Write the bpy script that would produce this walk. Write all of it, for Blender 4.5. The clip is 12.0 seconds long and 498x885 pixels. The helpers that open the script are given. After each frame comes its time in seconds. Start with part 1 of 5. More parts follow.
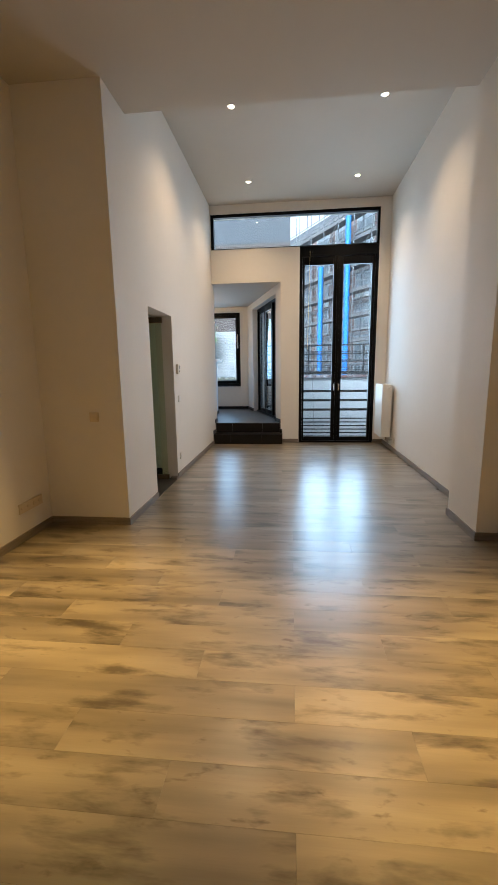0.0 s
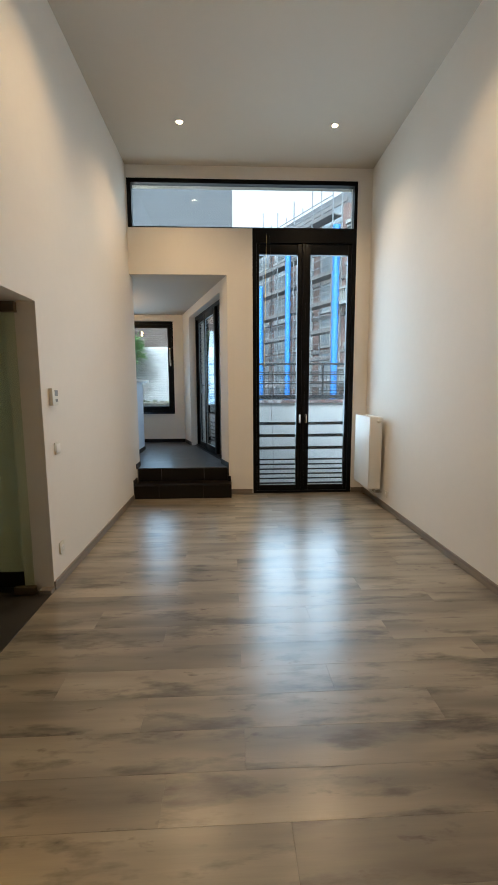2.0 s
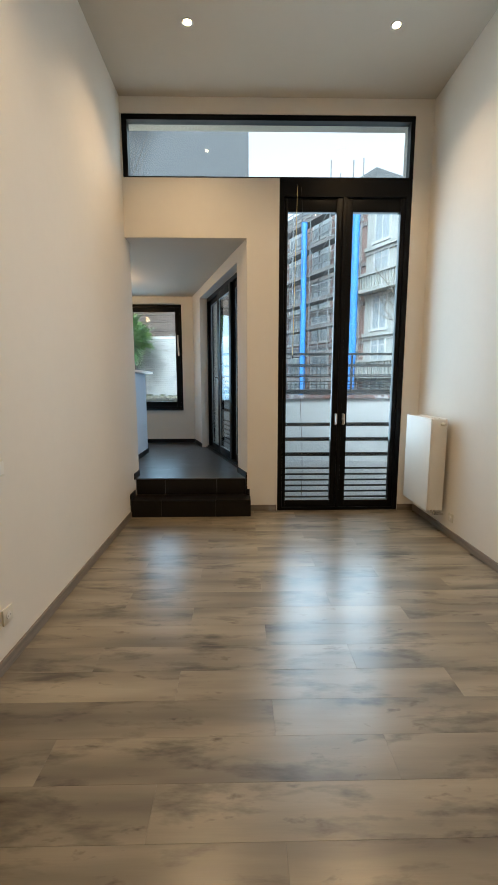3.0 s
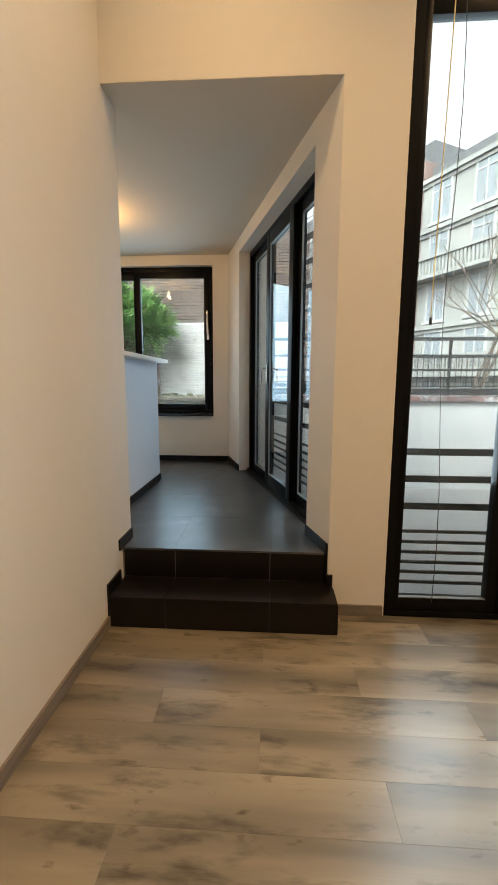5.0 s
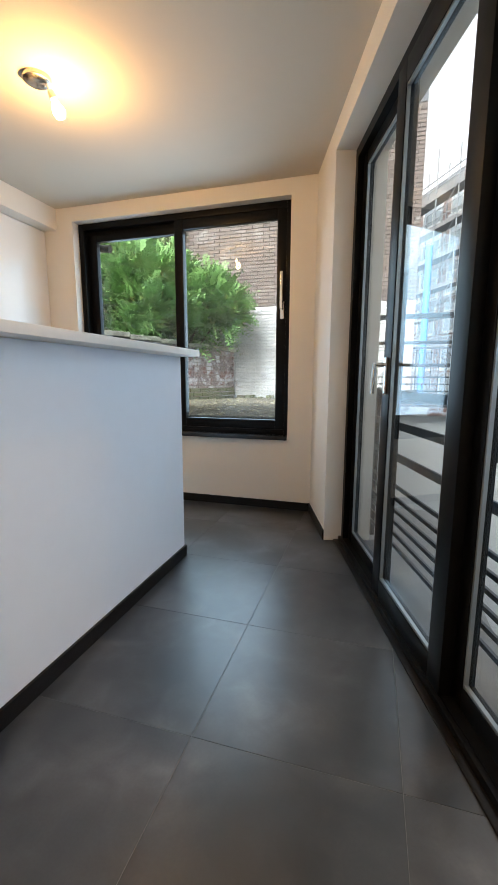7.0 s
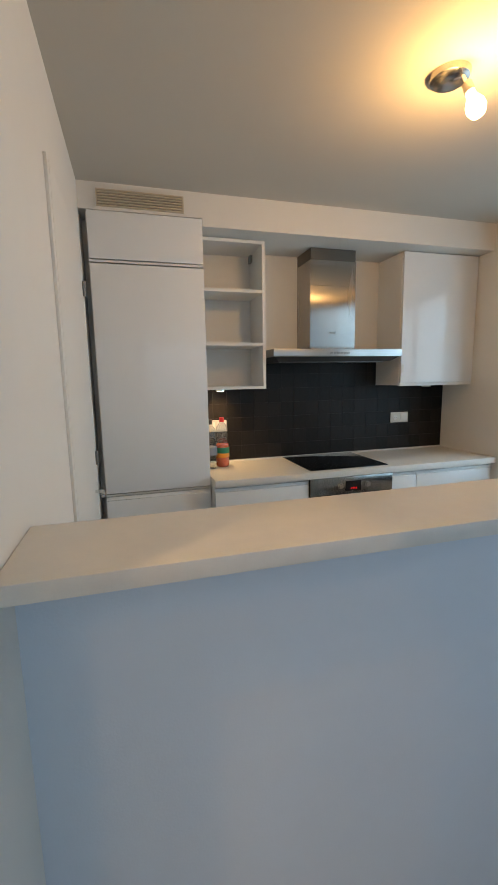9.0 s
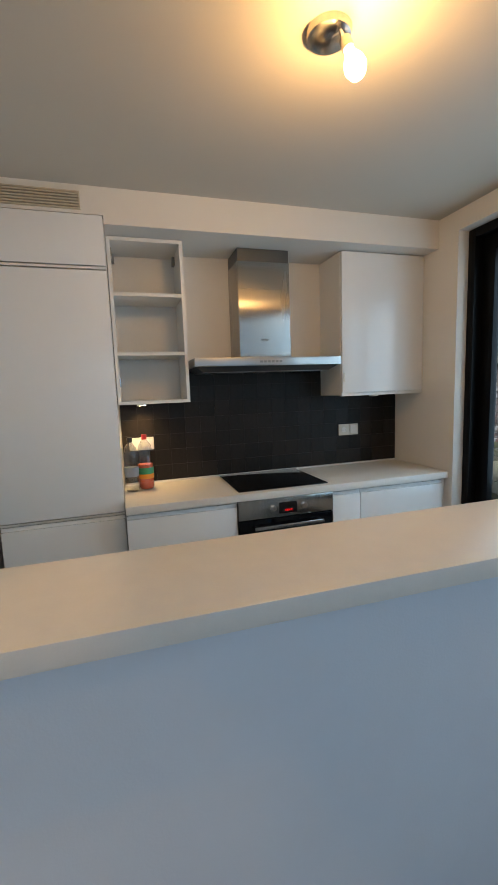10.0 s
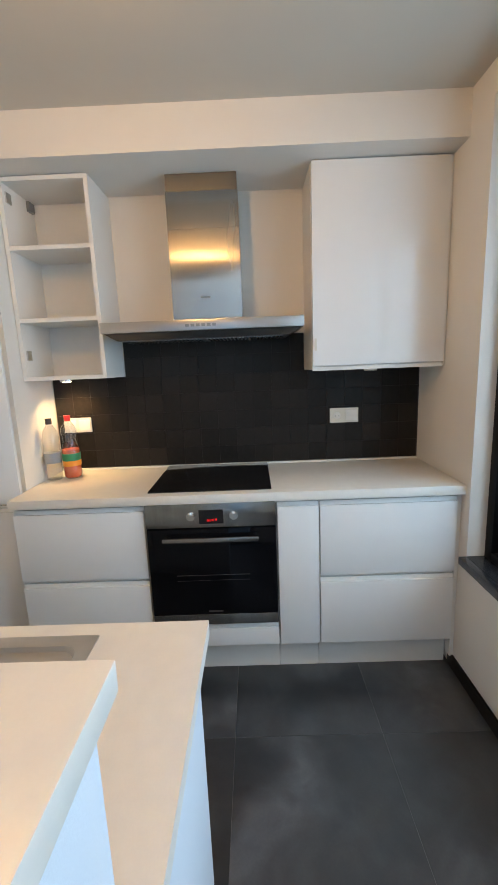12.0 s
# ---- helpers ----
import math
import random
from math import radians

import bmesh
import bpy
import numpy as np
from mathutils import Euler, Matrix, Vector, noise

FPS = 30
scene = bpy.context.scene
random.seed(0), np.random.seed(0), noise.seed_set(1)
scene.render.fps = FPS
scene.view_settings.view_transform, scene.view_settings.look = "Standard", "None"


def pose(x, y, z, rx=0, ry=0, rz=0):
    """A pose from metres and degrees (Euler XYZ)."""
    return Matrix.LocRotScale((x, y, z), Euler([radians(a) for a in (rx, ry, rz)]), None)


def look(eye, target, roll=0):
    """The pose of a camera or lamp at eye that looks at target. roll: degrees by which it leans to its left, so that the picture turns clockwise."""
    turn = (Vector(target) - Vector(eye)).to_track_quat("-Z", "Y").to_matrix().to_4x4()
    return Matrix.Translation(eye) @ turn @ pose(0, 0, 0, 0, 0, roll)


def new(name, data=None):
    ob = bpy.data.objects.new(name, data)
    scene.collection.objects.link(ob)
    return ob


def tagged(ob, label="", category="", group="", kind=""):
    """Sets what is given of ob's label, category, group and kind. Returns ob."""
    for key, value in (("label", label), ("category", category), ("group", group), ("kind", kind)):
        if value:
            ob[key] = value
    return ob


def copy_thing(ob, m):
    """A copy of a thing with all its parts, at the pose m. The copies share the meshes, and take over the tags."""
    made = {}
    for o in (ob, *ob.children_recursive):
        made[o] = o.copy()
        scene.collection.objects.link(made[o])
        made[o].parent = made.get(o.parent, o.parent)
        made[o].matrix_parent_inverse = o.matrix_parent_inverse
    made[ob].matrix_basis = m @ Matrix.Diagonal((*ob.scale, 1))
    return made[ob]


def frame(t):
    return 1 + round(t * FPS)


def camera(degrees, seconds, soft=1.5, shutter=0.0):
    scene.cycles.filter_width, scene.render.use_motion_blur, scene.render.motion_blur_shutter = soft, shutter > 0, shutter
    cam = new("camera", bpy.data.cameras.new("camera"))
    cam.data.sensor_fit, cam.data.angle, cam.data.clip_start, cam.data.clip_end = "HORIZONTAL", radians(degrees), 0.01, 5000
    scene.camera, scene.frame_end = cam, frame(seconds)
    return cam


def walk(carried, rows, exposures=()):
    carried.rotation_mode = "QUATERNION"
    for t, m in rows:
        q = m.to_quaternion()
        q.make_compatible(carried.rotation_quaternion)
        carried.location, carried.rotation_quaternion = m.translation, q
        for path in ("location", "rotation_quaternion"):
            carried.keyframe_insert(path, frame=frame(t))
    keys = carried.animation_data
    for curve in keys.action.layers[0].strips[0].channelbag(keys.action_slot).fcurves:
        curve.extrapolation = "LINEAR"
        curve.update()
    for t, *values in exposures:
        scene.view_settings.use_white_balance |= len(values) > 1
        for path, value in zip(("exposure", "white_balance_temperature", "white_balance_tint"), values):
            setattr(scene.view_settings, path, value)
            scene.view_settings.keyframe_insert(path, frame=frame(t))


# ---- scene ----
cam = camera(62.5, 12.0)
PATH = [
    (0, (0.051, 0.184, 1.332), (-0.153, 2.142, 0.983), -0.8),
    (0.5, (-0.078, 0.721, 1.426), (-0.122, 2.697, 1.12), -0.9),
    (1, (-0.113, 1.248, 1.392), (-0.083, 3.228, 1.117), -1.0),
    (1.5, (-0.104, 1.766, 1.38), (-0.059, 3.749, 1.12), -0.7),
    (2, (-0.113, 2.293, 1.393), (-0.024, 4.275, 1.137), -0.3),
    (2.5, (-0.102, 2.818, 1.385), (-0.058, 4.798, 1.105), -0.3),
    (3, (-0.199, 3.336, 1.383), (-0.164, 5.315, 1.099), -0.1),
    (3.5, (-0.273, 3.876, 1.342), (-0.3, 5.858, 1.074), 0.1),
    (3.7, (-0.344, 4.101, 1.295), (-0.379, 6.084, 1.032), 0.0),
    (5.3, (-0.484, 5.75, 1.352), (-0.612, 7.723, 1.052), 0.3),
    (5.5, (-0.498, 5.96, 1.358), (-0.631, 7.932, 1.052), 0.3),
    (6, (-0.495, 6.463, 1.359), (-0.711, 8.43, 1.068), 0.2),
    (6.5, (-0.518, 6.953, 1.372), (-0.854, 8.903, 1.07), 0.1),
    (7, (-0.586, 7.356, 1.41), (-1.149, 9.25, 1.098), 0.2),
    (7.5, (-0.660, 7.705, 1.535), (-1.691, 9.387, 1.193), 0.0),
    (7.7, (-0.722, 7.766, 1.572), (-1.926, 9.33, 1.238), 0.0),
    (9.3, (-0.923, 8.222, 1.848), (-2.86, 8.645, 1.586), -1.6),
    (9.5, (-0.943, 8.318, 1.842), (-2.888, 8.721, 1.6), -1.8),
    (10, (-1.029, 8.56, 1.829), (-2.93, 9.127, 1.576), -2.1),
    (10.5, (-1.145, 8.79, 1.822), (-2.997, 9.503, 1.563), -2.3),
    (11, (-1.225, 9.07, 1.803), (-3.1, 9.708, 1.533), -2.7),
    (11.5, (-1.280, 9.365, 1.79), (-3.216, 9.776, 1.488), -2.6),
    (12, (-1.438, 9.613, 1.805), (-3.403, 9.584, 1.437), -2.3),
]
EXPOSURES = [(0, 1.84, 5800, 9), (1.0, 1.73, 5900, 8), (3.0, 1.70, 6400, 6), (3.7, 1.74, 6300, 7), (5.3, 1.98, 7700, 11), (6.0, 2.25, 7100, 9), (6.5, 2.32, 6900, 9), (7.0, 2.33, 7500, 15), (7.7, 2.25, 7000, 14), (9.3, 1.5, 7200, 12), (10.5, 1.55, 6900, 12), (11.5, 1.88, 7000, 14), (12, 2.06, 7050, 14)]
walk(cam, [(t, look(eye, target, roll)) for t, eye, target, roll in PATH], EXPOSURES)

# ---- light ----
SUN_EL, SUN_ROT = radians(38), radians(200)
world = bpy.data.worlds.new("world")
scene.world = world
world.use_nodes = True
wn = world.node_tree
sky = wn.nodes.new("ShaderNodeTexSky")
sky.sky_type, sky.sun_disc, sky.sun_elevation, sky.sun_rotation = "NISHITA", False, SUN_EL, SUN_ROT
sky.air_density, sky.dust_density, sky.ozone_density = 1.0, 6.0, 1.5
bg = wn.nodes["Background"]
soften = wn.nodes.new("ShaderNodeHueSaturation")
soften.inputs["Saturation"].default_value = 0.18
wn.links.new(sky.outputs[0], soften.inputs["Color"])
wn.links.new(soften.outputs[0], bg.inputs[0])
bg.inputs[1].default_value = 0.18


def lamp(name, kind, power, colour, m, **more):
    data = bpy.data.lights.new(name, kind)
    data.energy, data.color = power, colour
    for key, value in more.items():
        setattr(data, key, value)
    ob = new(name, data)
    ob.matrix_world = m
    return ob


lamp("sun", "SUN", 1.0, (1, 0.98, 0.95), look((0, 0, 30), (4, 17, 10)), angle=radians(20))
WARM, HALO = (1.0, 0.58, 0.14), (1.0, 0.67, 0.37)
DAY = (0.80, 0.90, 1.0)
# halogen spots in the high ceiling and warm spots in the low ceiling over the entrance
HIGH_SPOTS = [(-0.60, 5.08), (1.0, 5.08), (-0.60, 6.88), (1.0, 6.88)]
LOW_SPOTS = [(-1.2, 2.1), (1.0, 1.65), (-1.2, -1.1), (1.0, -0.4)]
for x, y in HIGH_SPOTS:
    lamp("spot_light", "SPOT", 27, HALO, look((x, y, 4.085), (x - 0.25, y, 0)), spot_size=radians(122), spot_blend=1.0, shadow_soft_size=0.03)
for x, y in LOW_SPOTS:
    lamp("warm_spot_light", "SPOT", 222, WARM, look((x, y, 3.46), (x, y, 0)), spot_size=radians(51), spot_blend=1.0, shadow_soft_size=0.03)
lamp("bulb_light", "POINT", 3.9, (1.0, 0.57, 0.20), pose(-2.105, 9.219, 2.66), shadow_soft_size=0.03)
lamp("shelf_light", "SPOT", 3.2, (1.0, 0.66, 0.30), look((-3.56, 8.66, 1.755), (-3.62, 8.66, 1.3)), spot_size=radians(130), spot_blend=0.9, shadow_soft_size=0.02)


# sky light in the openings
lamp("door_daylight", "AREA", 14.0, (0.68, 0.85, 1.0), look((0.84, 7.86, 1.95), (0.74, 0, 1.8)), shape="RECTANGLE", size=1.15, size_y=2.4, spread=radians(150))
lamp("transom_daylight", "AREA", 1.3, DAY, look((0.07, 7.86, 3.67), (0.07, 0, 3.2)), shape="RECTANGLE", size=2.7, size_y=0.45)
lamp("terrace_daylight", "AREA", 1.85, (0.30, 0.60, 1.0), look((-0.185, 8.99, 1.52), (-3.165, 8.055, 1.40)), shape="RECTANGLE", size=2.05, size_y=2.15, spread=radians(120))
lamp("window_daylight", "AREA", 7.0, (0.50, 0.75, 1.0), look((-2.15, 10.76, 1.83), (-2.75, 7.0, 1.35)), shape="RECTANGLE", size=1.6, size_y=1.5, spread=radians(158))

# ---- materials ----
def material(name, colour, rough=0.6, metal=0.0, noise_scale=6.0, vary=0.06, bump=0.0, bump_scale=60.0, spots=0.0, coords="Object", island=0.0, rnd=0.0, spec=0.5, coat=0.0, grain=None):
    """Plain surface with two scales of variation, fine relief and, if wanted, a random tone per piece."""
    m = bpy.data.materials.new(name)
    m.use_nodes = True
    t = m.node_tree
    bsdf = t.nodes["Principled BSDF"]
    bsdf.inputs["Roughness"].default_value = rough
    bsdf.inputs["Metallic"].default_value = metal
    bsdf.inputs["Specular IOR Level"].default_value = spec
    bsdf.inputs["Coat Weight"].default_value = coat
    tc = t.nodes.new("ShaderNodeTexCoord")
    src = tc.outputs[coords]
    if grain:
        mp = t.nodes.new("ShaderNodeMapping")
        mp.inputs["Scale"].default_value = grain
        t.links.new(src, mp.inputs[0])
        src = mp.outputs[0]
    n1, n2 = t.nodes.new("ShaderNodeTexNoise"), t.nodes.new("ShaderNodeTexNoise")
    n1.inputs["Scale"].default_value, n1.inputs["Detail"].default_value = noise_scale, 4
    n2.inputs["Scale"].default_value, n2.inputs["Detail"].default_value = noise_scale * 9, 3
    for n in (n1, n2):
        t.links.new(src, n.inputs["Vector"])
    add = t.nodes.new("ShaderNodeMath")
    add.operation = "MULTIPLY_ADD"
    t.links.new(n2.outputs["Fac"], add.inputs[0])
    add.inputs[1].default_value = 0.45
    t.links.new(n1.outputs["Fac"], add.inputs[2])
    value = add.outputs[0]
    for source, amount in (("island", island), ("object", rnd)):
        if amount:
            nn = t.nodes.new("ShaderNodeNewGeometry" if source == "island" else "ShaderNodeObjectInfo")
            ma = t.nodes.new("ShaderNodeMath")
            ma.operation = "MULTIPLY_ADD"
            t.links.new(nn.outputs["Random Per Island" if source == "island" else "Random"], ma.inputs[0])
            ma.inputs[1].default_value = amount
            t.links.new(value, ma.inputs[2])
            value = ma.outputs[0]
    ramp = t.nodes.new("ShaderNodeValToRGB")
    lo, hi = ramp.color_ramp.elements
    lo.position, hi.position = 0.4, 1.05 + 0.5 * (island + rnd)
    lo.color = (*[c * (1 - vary * 2) for c in colour], 1)
    hi.color = (*[min(1, c * (1 + vary * 2)) for c in colour], 1)
    t.links.new(value, ramp.inputs[0])
    out = ramp.outputs[0]
    if spots:
        n3 = t.nodes.new("ShaderNodeTexNoise")
        n3.inputs["Scale"].default_value, n3.inputs["Detail"].default_value = noise_scale * 0.5, 3
        t.links.new(tc.outputs[coords], n3.inputs["Vector"])
        r3 = t.nodes.new("ShaderNodeValToRGB")
        r3.color_ramp.elements[0].position, r3.color_ramp.elements[1].position = 0.42, 0.72
        r3.color_ramp.elements[0].color, r3.color_ramp.elements[1].color = (1, 1, 1, 1), (1 + spots,) * 3 + (1,)
        if spots > 0:
            r3.color_ramp.elements[0].color, r3.color_ramp.elements[1].color = (1 / (1 + spots),) * 3 + (1,), (1, 1, 1, 1)
        mx = t.nodes.new("ShaderNodeMix")
        mx.data_type, mx.blend_type = "RGBA", "MULTIPLY"
        mx.inputs[0].default_value = 1
        t.links.new(out, mx.inputs[6])
        t.links.new(r3.outputs[0], mx.inputs[7])
        out = mx.outputs[2]
    t.links.new(out, bsdf.inputs["Base Color"])
    if bump:
        nb = t.nodes.new("ShaderNodeTexNoise")
        nb.inputs["Scale"].default_value, nb.inputs["Detail"].default_value = bump_scale, 5
        t.links.new(tc.outputs[coords], nb.inputs["Vector"])
        b = t.nodes.new("ShaderNodeBump")
        b.inputs["Strength"].default_value, b.inputs["Distance"].default_value = bump, 0.004
        t.links.new(nb.outputs["Fac"], b.inputs["Height"])
        t.links.new(b.outputs[0], bsdf.inputs["Normal"])
    rr = t.nodes.new("ShaderNodeMapRange")
    rr.inputs["From Min"].default_value, rr.inputs["From Max"].default_value = 0.3, 1.1
    rr.inputs["To Min"].default_value, rr.inputs["To Max"].default_value = max(0.02, rough * 0.85), min(1, rough * 1.15)
    t.links.new(add.outputs[0], rr.inputs[0])
    t.links.new(rr.outputs[0], bsdf.inputs["Roughness"])
    return m


def laminate():
    """Grey-brown oak laminate: long grain along x, dark knots and smoky streaks."""
    m = bpy.data.materials.new("oak_laminate")
    m.use_nodes = True
    t = m.node_tree
    bsdf = t.nodes["Principled BSDF"]
    tc, info = t.nodes.new("ShaderNodeTexCoord"), t.nodes.new("ShaderNodeObjectInfo")
    off = t.nodes.new("ShaderNodeVectorMath")
    off.operation = "MULTIPLY_ADD"
    cmb = t.nodes.new("ShaderNodeCombineXYZ")
    for i in range(3):
        t.links.new(info.outputs["Random"], cmb.inputs[i])
    t.links.new(cmb.outputs[0], off.inputs[0])
    off.inputs[1].default_value = (37, 23, 11)
    t.links.new(tc.outputs["Object"], off.inputs[2])

    def layer(scale, mapping, detail, rough=0.6, dist=0.0):
        mp, n = t.nodes.new("ShaderNodeMapping"), t.nodes.new("ShaderNodeTexNoise")
        mp.inputs["Scale"].default_value = mapping
        t.links.new(off.outputs[0], mp.inputs[0])
        n.inputs["Scale"].default_value, n.inputs["Detail"].default_value = scale, detail
        n.inputs["Roughness"].default_value, n.inputs["Distortion"].default_value = rough, dist
        t.links.new(mp.outputs[0], n.inputs["Vector"])
        return n.outputs["Fac"]

    def ramp(fac, a, b, ca, cb):
        r = t.nodes.new("ShaderNodeValToRGB")
        r.color_ramp.elements[0].position, r.color_ramp.elements[1].position = a, b
        r.color_ramp.elements[0].color, r.color_ramp.elements[1].color = (*ca, 1), (*cb, 1)
        t.links.new(fac, r.inputs[0])
        return r.outputs[0]

    def mult(a, b):
        mx = t.nodes.new("ShaderNodeMix")
        mx.data_type, mx.blend_type = "RGBA", "MULTIPLY"
        mx.inputs[0].default_value = 1
        t.links.new(a, mx.inputs[6])
        t.links.new(b, mx.inputs[7])
        return mx.outputs[2]

    base = ramp(layer(1.6, (0.6, 4.2, 1), 3, 0.45, 0.1), 0.30, 0.72, (0.128, 0.104, 0.072), (0.335, 0.282, 0.200))
    fine = ramp(layer(9, (1, 26, 1), 4), 0.3, 0.75, (0.95, 0.95, 0.95), (1.03, 1.03, 1.03))
    knots = ramp(layer(2.3, (1.1, 4.2, 1), 5, 0.6, 0.15), 0.52, 0.68, (1, 1, 1), (0.36, 0.34, 0.31))
    small = ramp(layer(6.0, (1.3, 3.2, 1), 4, 0.55, 0.2), 0.64, 0.76, (1, 1, 1), (0.40, 0.34, 0.29))
    tone = ramp(info.outputs["Random"], 0, 1, (0.93, 0.93, 0.935), (1.06, 1.055, 1.045))
    t.links.new(mult(mult(mult(mult(base, fine), knots), small), tone), bsdf.inputs["Base Color"])
    rr = t.nodes.new("ShaderNodeMapRange")
    rr.inputs["To Min"].default_value, rr.inputs["To Max"].default_value = 0.285, 0.38
    bsdf.inputs["Coat Weight"].default_value, bsdf.inputs["Coat Roughness"].default_value = 0.7, 0.25
    t.links.new(layer(5, (1, 8, 1), 4), rr.inputs[0])
    t.links.new(rr.outputs[0], bsdf.inputs["Roughness"])
    b = t.nodes.new("ShaderNodeBump")
    b.inputs["Strength"].default_value, b.inputs["Distance"].default_value = 0.04, 0.002
    t.links.new(layer(14, (1, 22, 1), 4), b.inputs["Height"])
    t.links.new(b.outputs[0], bsdf.inputs["Normal"])
    return m


def slate():
    """Anthracite floor tile: soft cloudy patches, a satin sheen that varies with them."""
    m = bpy.data.materials.new("dark_tile")
    m.use_nodes = True
    t = m.node_tree
    bsdf = t.nodes["Principled BSDF"]
    bsdf.inputs["Specular IOR Level"].default_value = 1.0
    tc, info, off, cmb = (t.nodes.new("ShaderNode" + k) for k in ("TexCoord", "ObjectInfo", "VectorMath", "CombineXYZ"))
    off.operation = "MULTIPLY_ADD"
    for i in range(3):
        t.links.new(info.outputs["Random"], cmb.inputs[i])
    t.links.new(cmb.outputs[0], off.inputs[0])
    off.inputs[1].default_value = (19, 31, 7)
    t.links.new(tc.outputs["Object"], off.inputs[2])
    cloud, wisp, grit = (t.nodes.new("ShaderNodeTexNoise") for i in range(3))
    for n, scale, detail, rough, dist in ((cloud, 2.6, 3.0, 0.5, 0.6), (wisp, 8.0, 3.0, 0.5, 0.8), (grit, 120, 3, 0.6, 0)):
        n.inputs["Scale"].default_value, n.inputs["Detail"].default_value = scale, detail
        n.inputs["Roughness"].default_value, n.inputs["Distortion"].default_value = rough, dist
        t.links.new(off.outputs[0], n.inputs["Vector"])
    add, add2 = t.nodes.new("ShaderNodeMath"), t.nodes.new("ShaderNodeMath")
    add.operation = add2.operation = "MULTIPLY_ADD"
    t.links.new(wisp.outputs["Fac"], add.inputs[0])
    add.inputs[1].default_value = 0.30
    t.links.new(cloud.outputs["Fac"], add.inputs[2])
    t.links.new(grit.outputs["Fac"], add2.inputs[0])
    add2.inputs[1].default_value = 0.10
    t.links.new(add.outputs[0], add2.inputs[2])
    pw = t.nodes.new("ShaderNodeMath")
    pw.operation = "POWER"
    pw.inputs[1].default_value = 4.2
    t.links.new(add2.outputs[0], pw.inputs[0])
    r = t.nodes.new("ShaderNodeMix")
    r.data_type = "RGBA"
    r.inputs[6].default_value, r.inputs[7].default_value = (0.007, 0.009, 0.0125, 1), (0.135, 0.142, 0.155, 1)
    t.links.new(pw.outputs[0], r.inputs[0])
    t.links.new(r.outputs[2], bsdf.inputs["Base Color"])
    rr = t.nodes.new("ShaderNodeMapRange")
    rr.inputs["From Min"].default_value, rr.inputs["From Max"].default_value = 0.1, 1.3
    rr.inputs["To Min"].default_value, rr.inputs["To Max"].default_value = 0.285, 0.38
    t.links.new(add.outputs[0], rr.inputs[0])
    t.links.new(rr.outputs[0], bsdf.inputs["Roughness"])
    return m


def glass(name, colour=(1, 1, 1), rough=0.0, face=0.035):
    """Thin pane: mostly clear, with Fresnel gloss."""
    m = bpy.data.materials.new(name)
    m.use_nodes = True
    t = m.node_tree
    t.nodes.remove(t.nodes["Principled BSDF"])
    tr, gl, mx, lw, pw, ma = (t.nodes.new("ShaderNode" + k) for k in ("BsdfTransparent", "BsdfGlossy", "MixShader", "LayerWeight", "Math", "Math"))
    tr.inputs[0].default_value = (*colour, 1)
    gl.inputs["Roughness"].default_value = rough
    lw.inputs[0].default_value = 0.5
    pw.operation, ma.operation = "POWER", "MULTIPLY_ADD"
    t.links.new(lw.outputs["Facing"], pw.inputs[0])
    pw.inputs[1].default_value = 5
    t.links.new(pw.outputs[0], ma.inputs[0])
    ma.inputs[1].default_value, ma.inputs[2].default_value = 0.9, face
    t.links.new(ma.outputs[0], mx.inputs[0])
    t.links.new(tr.outputs[0], mx.inputs[1])
    t.links.new(gl.outputs[0], mx.inputs[2])
    t.links.new(mx.outputs[0], t.nodes["Material Output"].inputs[0])
    return m


def glow(name, colour, strength):
    m = bpy.data.materials.new(name)
    m.use_nodes = True
    bsdf = m.node_tree.nodes["Principled BSDF"]
    bsdf.inputs["Base Color"].default_value = (*colour, 1)
    bsdf.inputs["Emission Color"].default_value = (*colour, 1)
    bsdf.inputs["Emission Strength"].default_value = strength
    return m


PAINT = material("white_wall_paint", (0.765, 0.725, 0.665), 0.7, vary=0.012, noise_scale=1.6, bump=0.12, bump_scale=220)
# white ceilings: the dimmer, warmer light up there is put into this colour
CEIL = material("dimmed_ceiling_paint", (0.56, 0.515, 0.445), 0.85, vary=0.012, noise_scale=1.2, bump=0.08, bump_scale=160)
# white bar paint with the blue of the terrace daylight put into its colour
BLUELIT_PAINT = material("white_paint_daylight_blue", (0.70, 0.75, 0.81), 0.65, vary=0.012, noise_scale=1.8, bump=0.1, bump_scale=220)
SKIRT = material("oak_skirting", (0.20, 0.165, 0.135), 0.45, vary=0.16, noise_scale=4, grain=(1, 1, 12), bump=0.1)
OAK = laminate()
SUBFLOOR = material("joint_dark", (0.22, 0.185, 0.15), 0.7)
SLATE = slate()
SLATE_RISER = material("dark_riser_tile", (0.006, 0.0045, 0.004), 0.36, spec=0.3, vary=0.15, noise_scale=3, bump=0.15, bump_scale=60, rnd=0.1)
GROUT = material("grout", (0.20, 0.20, 0.20), 0.8, vary=0.1)
BLACK = material("black_aluminium", (0.004, 0.004, 0.0045), 0.36, vary=0.15, noise_scale=5, spec=0.14)
RUBBER = material("dark_gasket", (0.02, 0.03, 0.033), 0.5)
ALU = material("grey_aluminium_rail", (0.35, 0.40, 0.43), 0.35, metal=0.7, vary=0.05)
STEEL = material("brushed_steel", (0.46, 0.44, 0.41), 0.22, metal=1.0, vary=0.07, noise_scale=3, grain=(1, 14, 1))
CHROME = material("polished_chrome", (0.75, 0.73, 0.70), 0.14, metal=1.0, vary=0.02)
GLOSS = material("white_gloss_lacquer", (0.80, 0.80, 0.79), 0.12, vary=0.008, noise_scale=2)
MATTWHITE = material("white_melamine", (0.76, 0.74, 0.70), 0.4, vary=0.012)
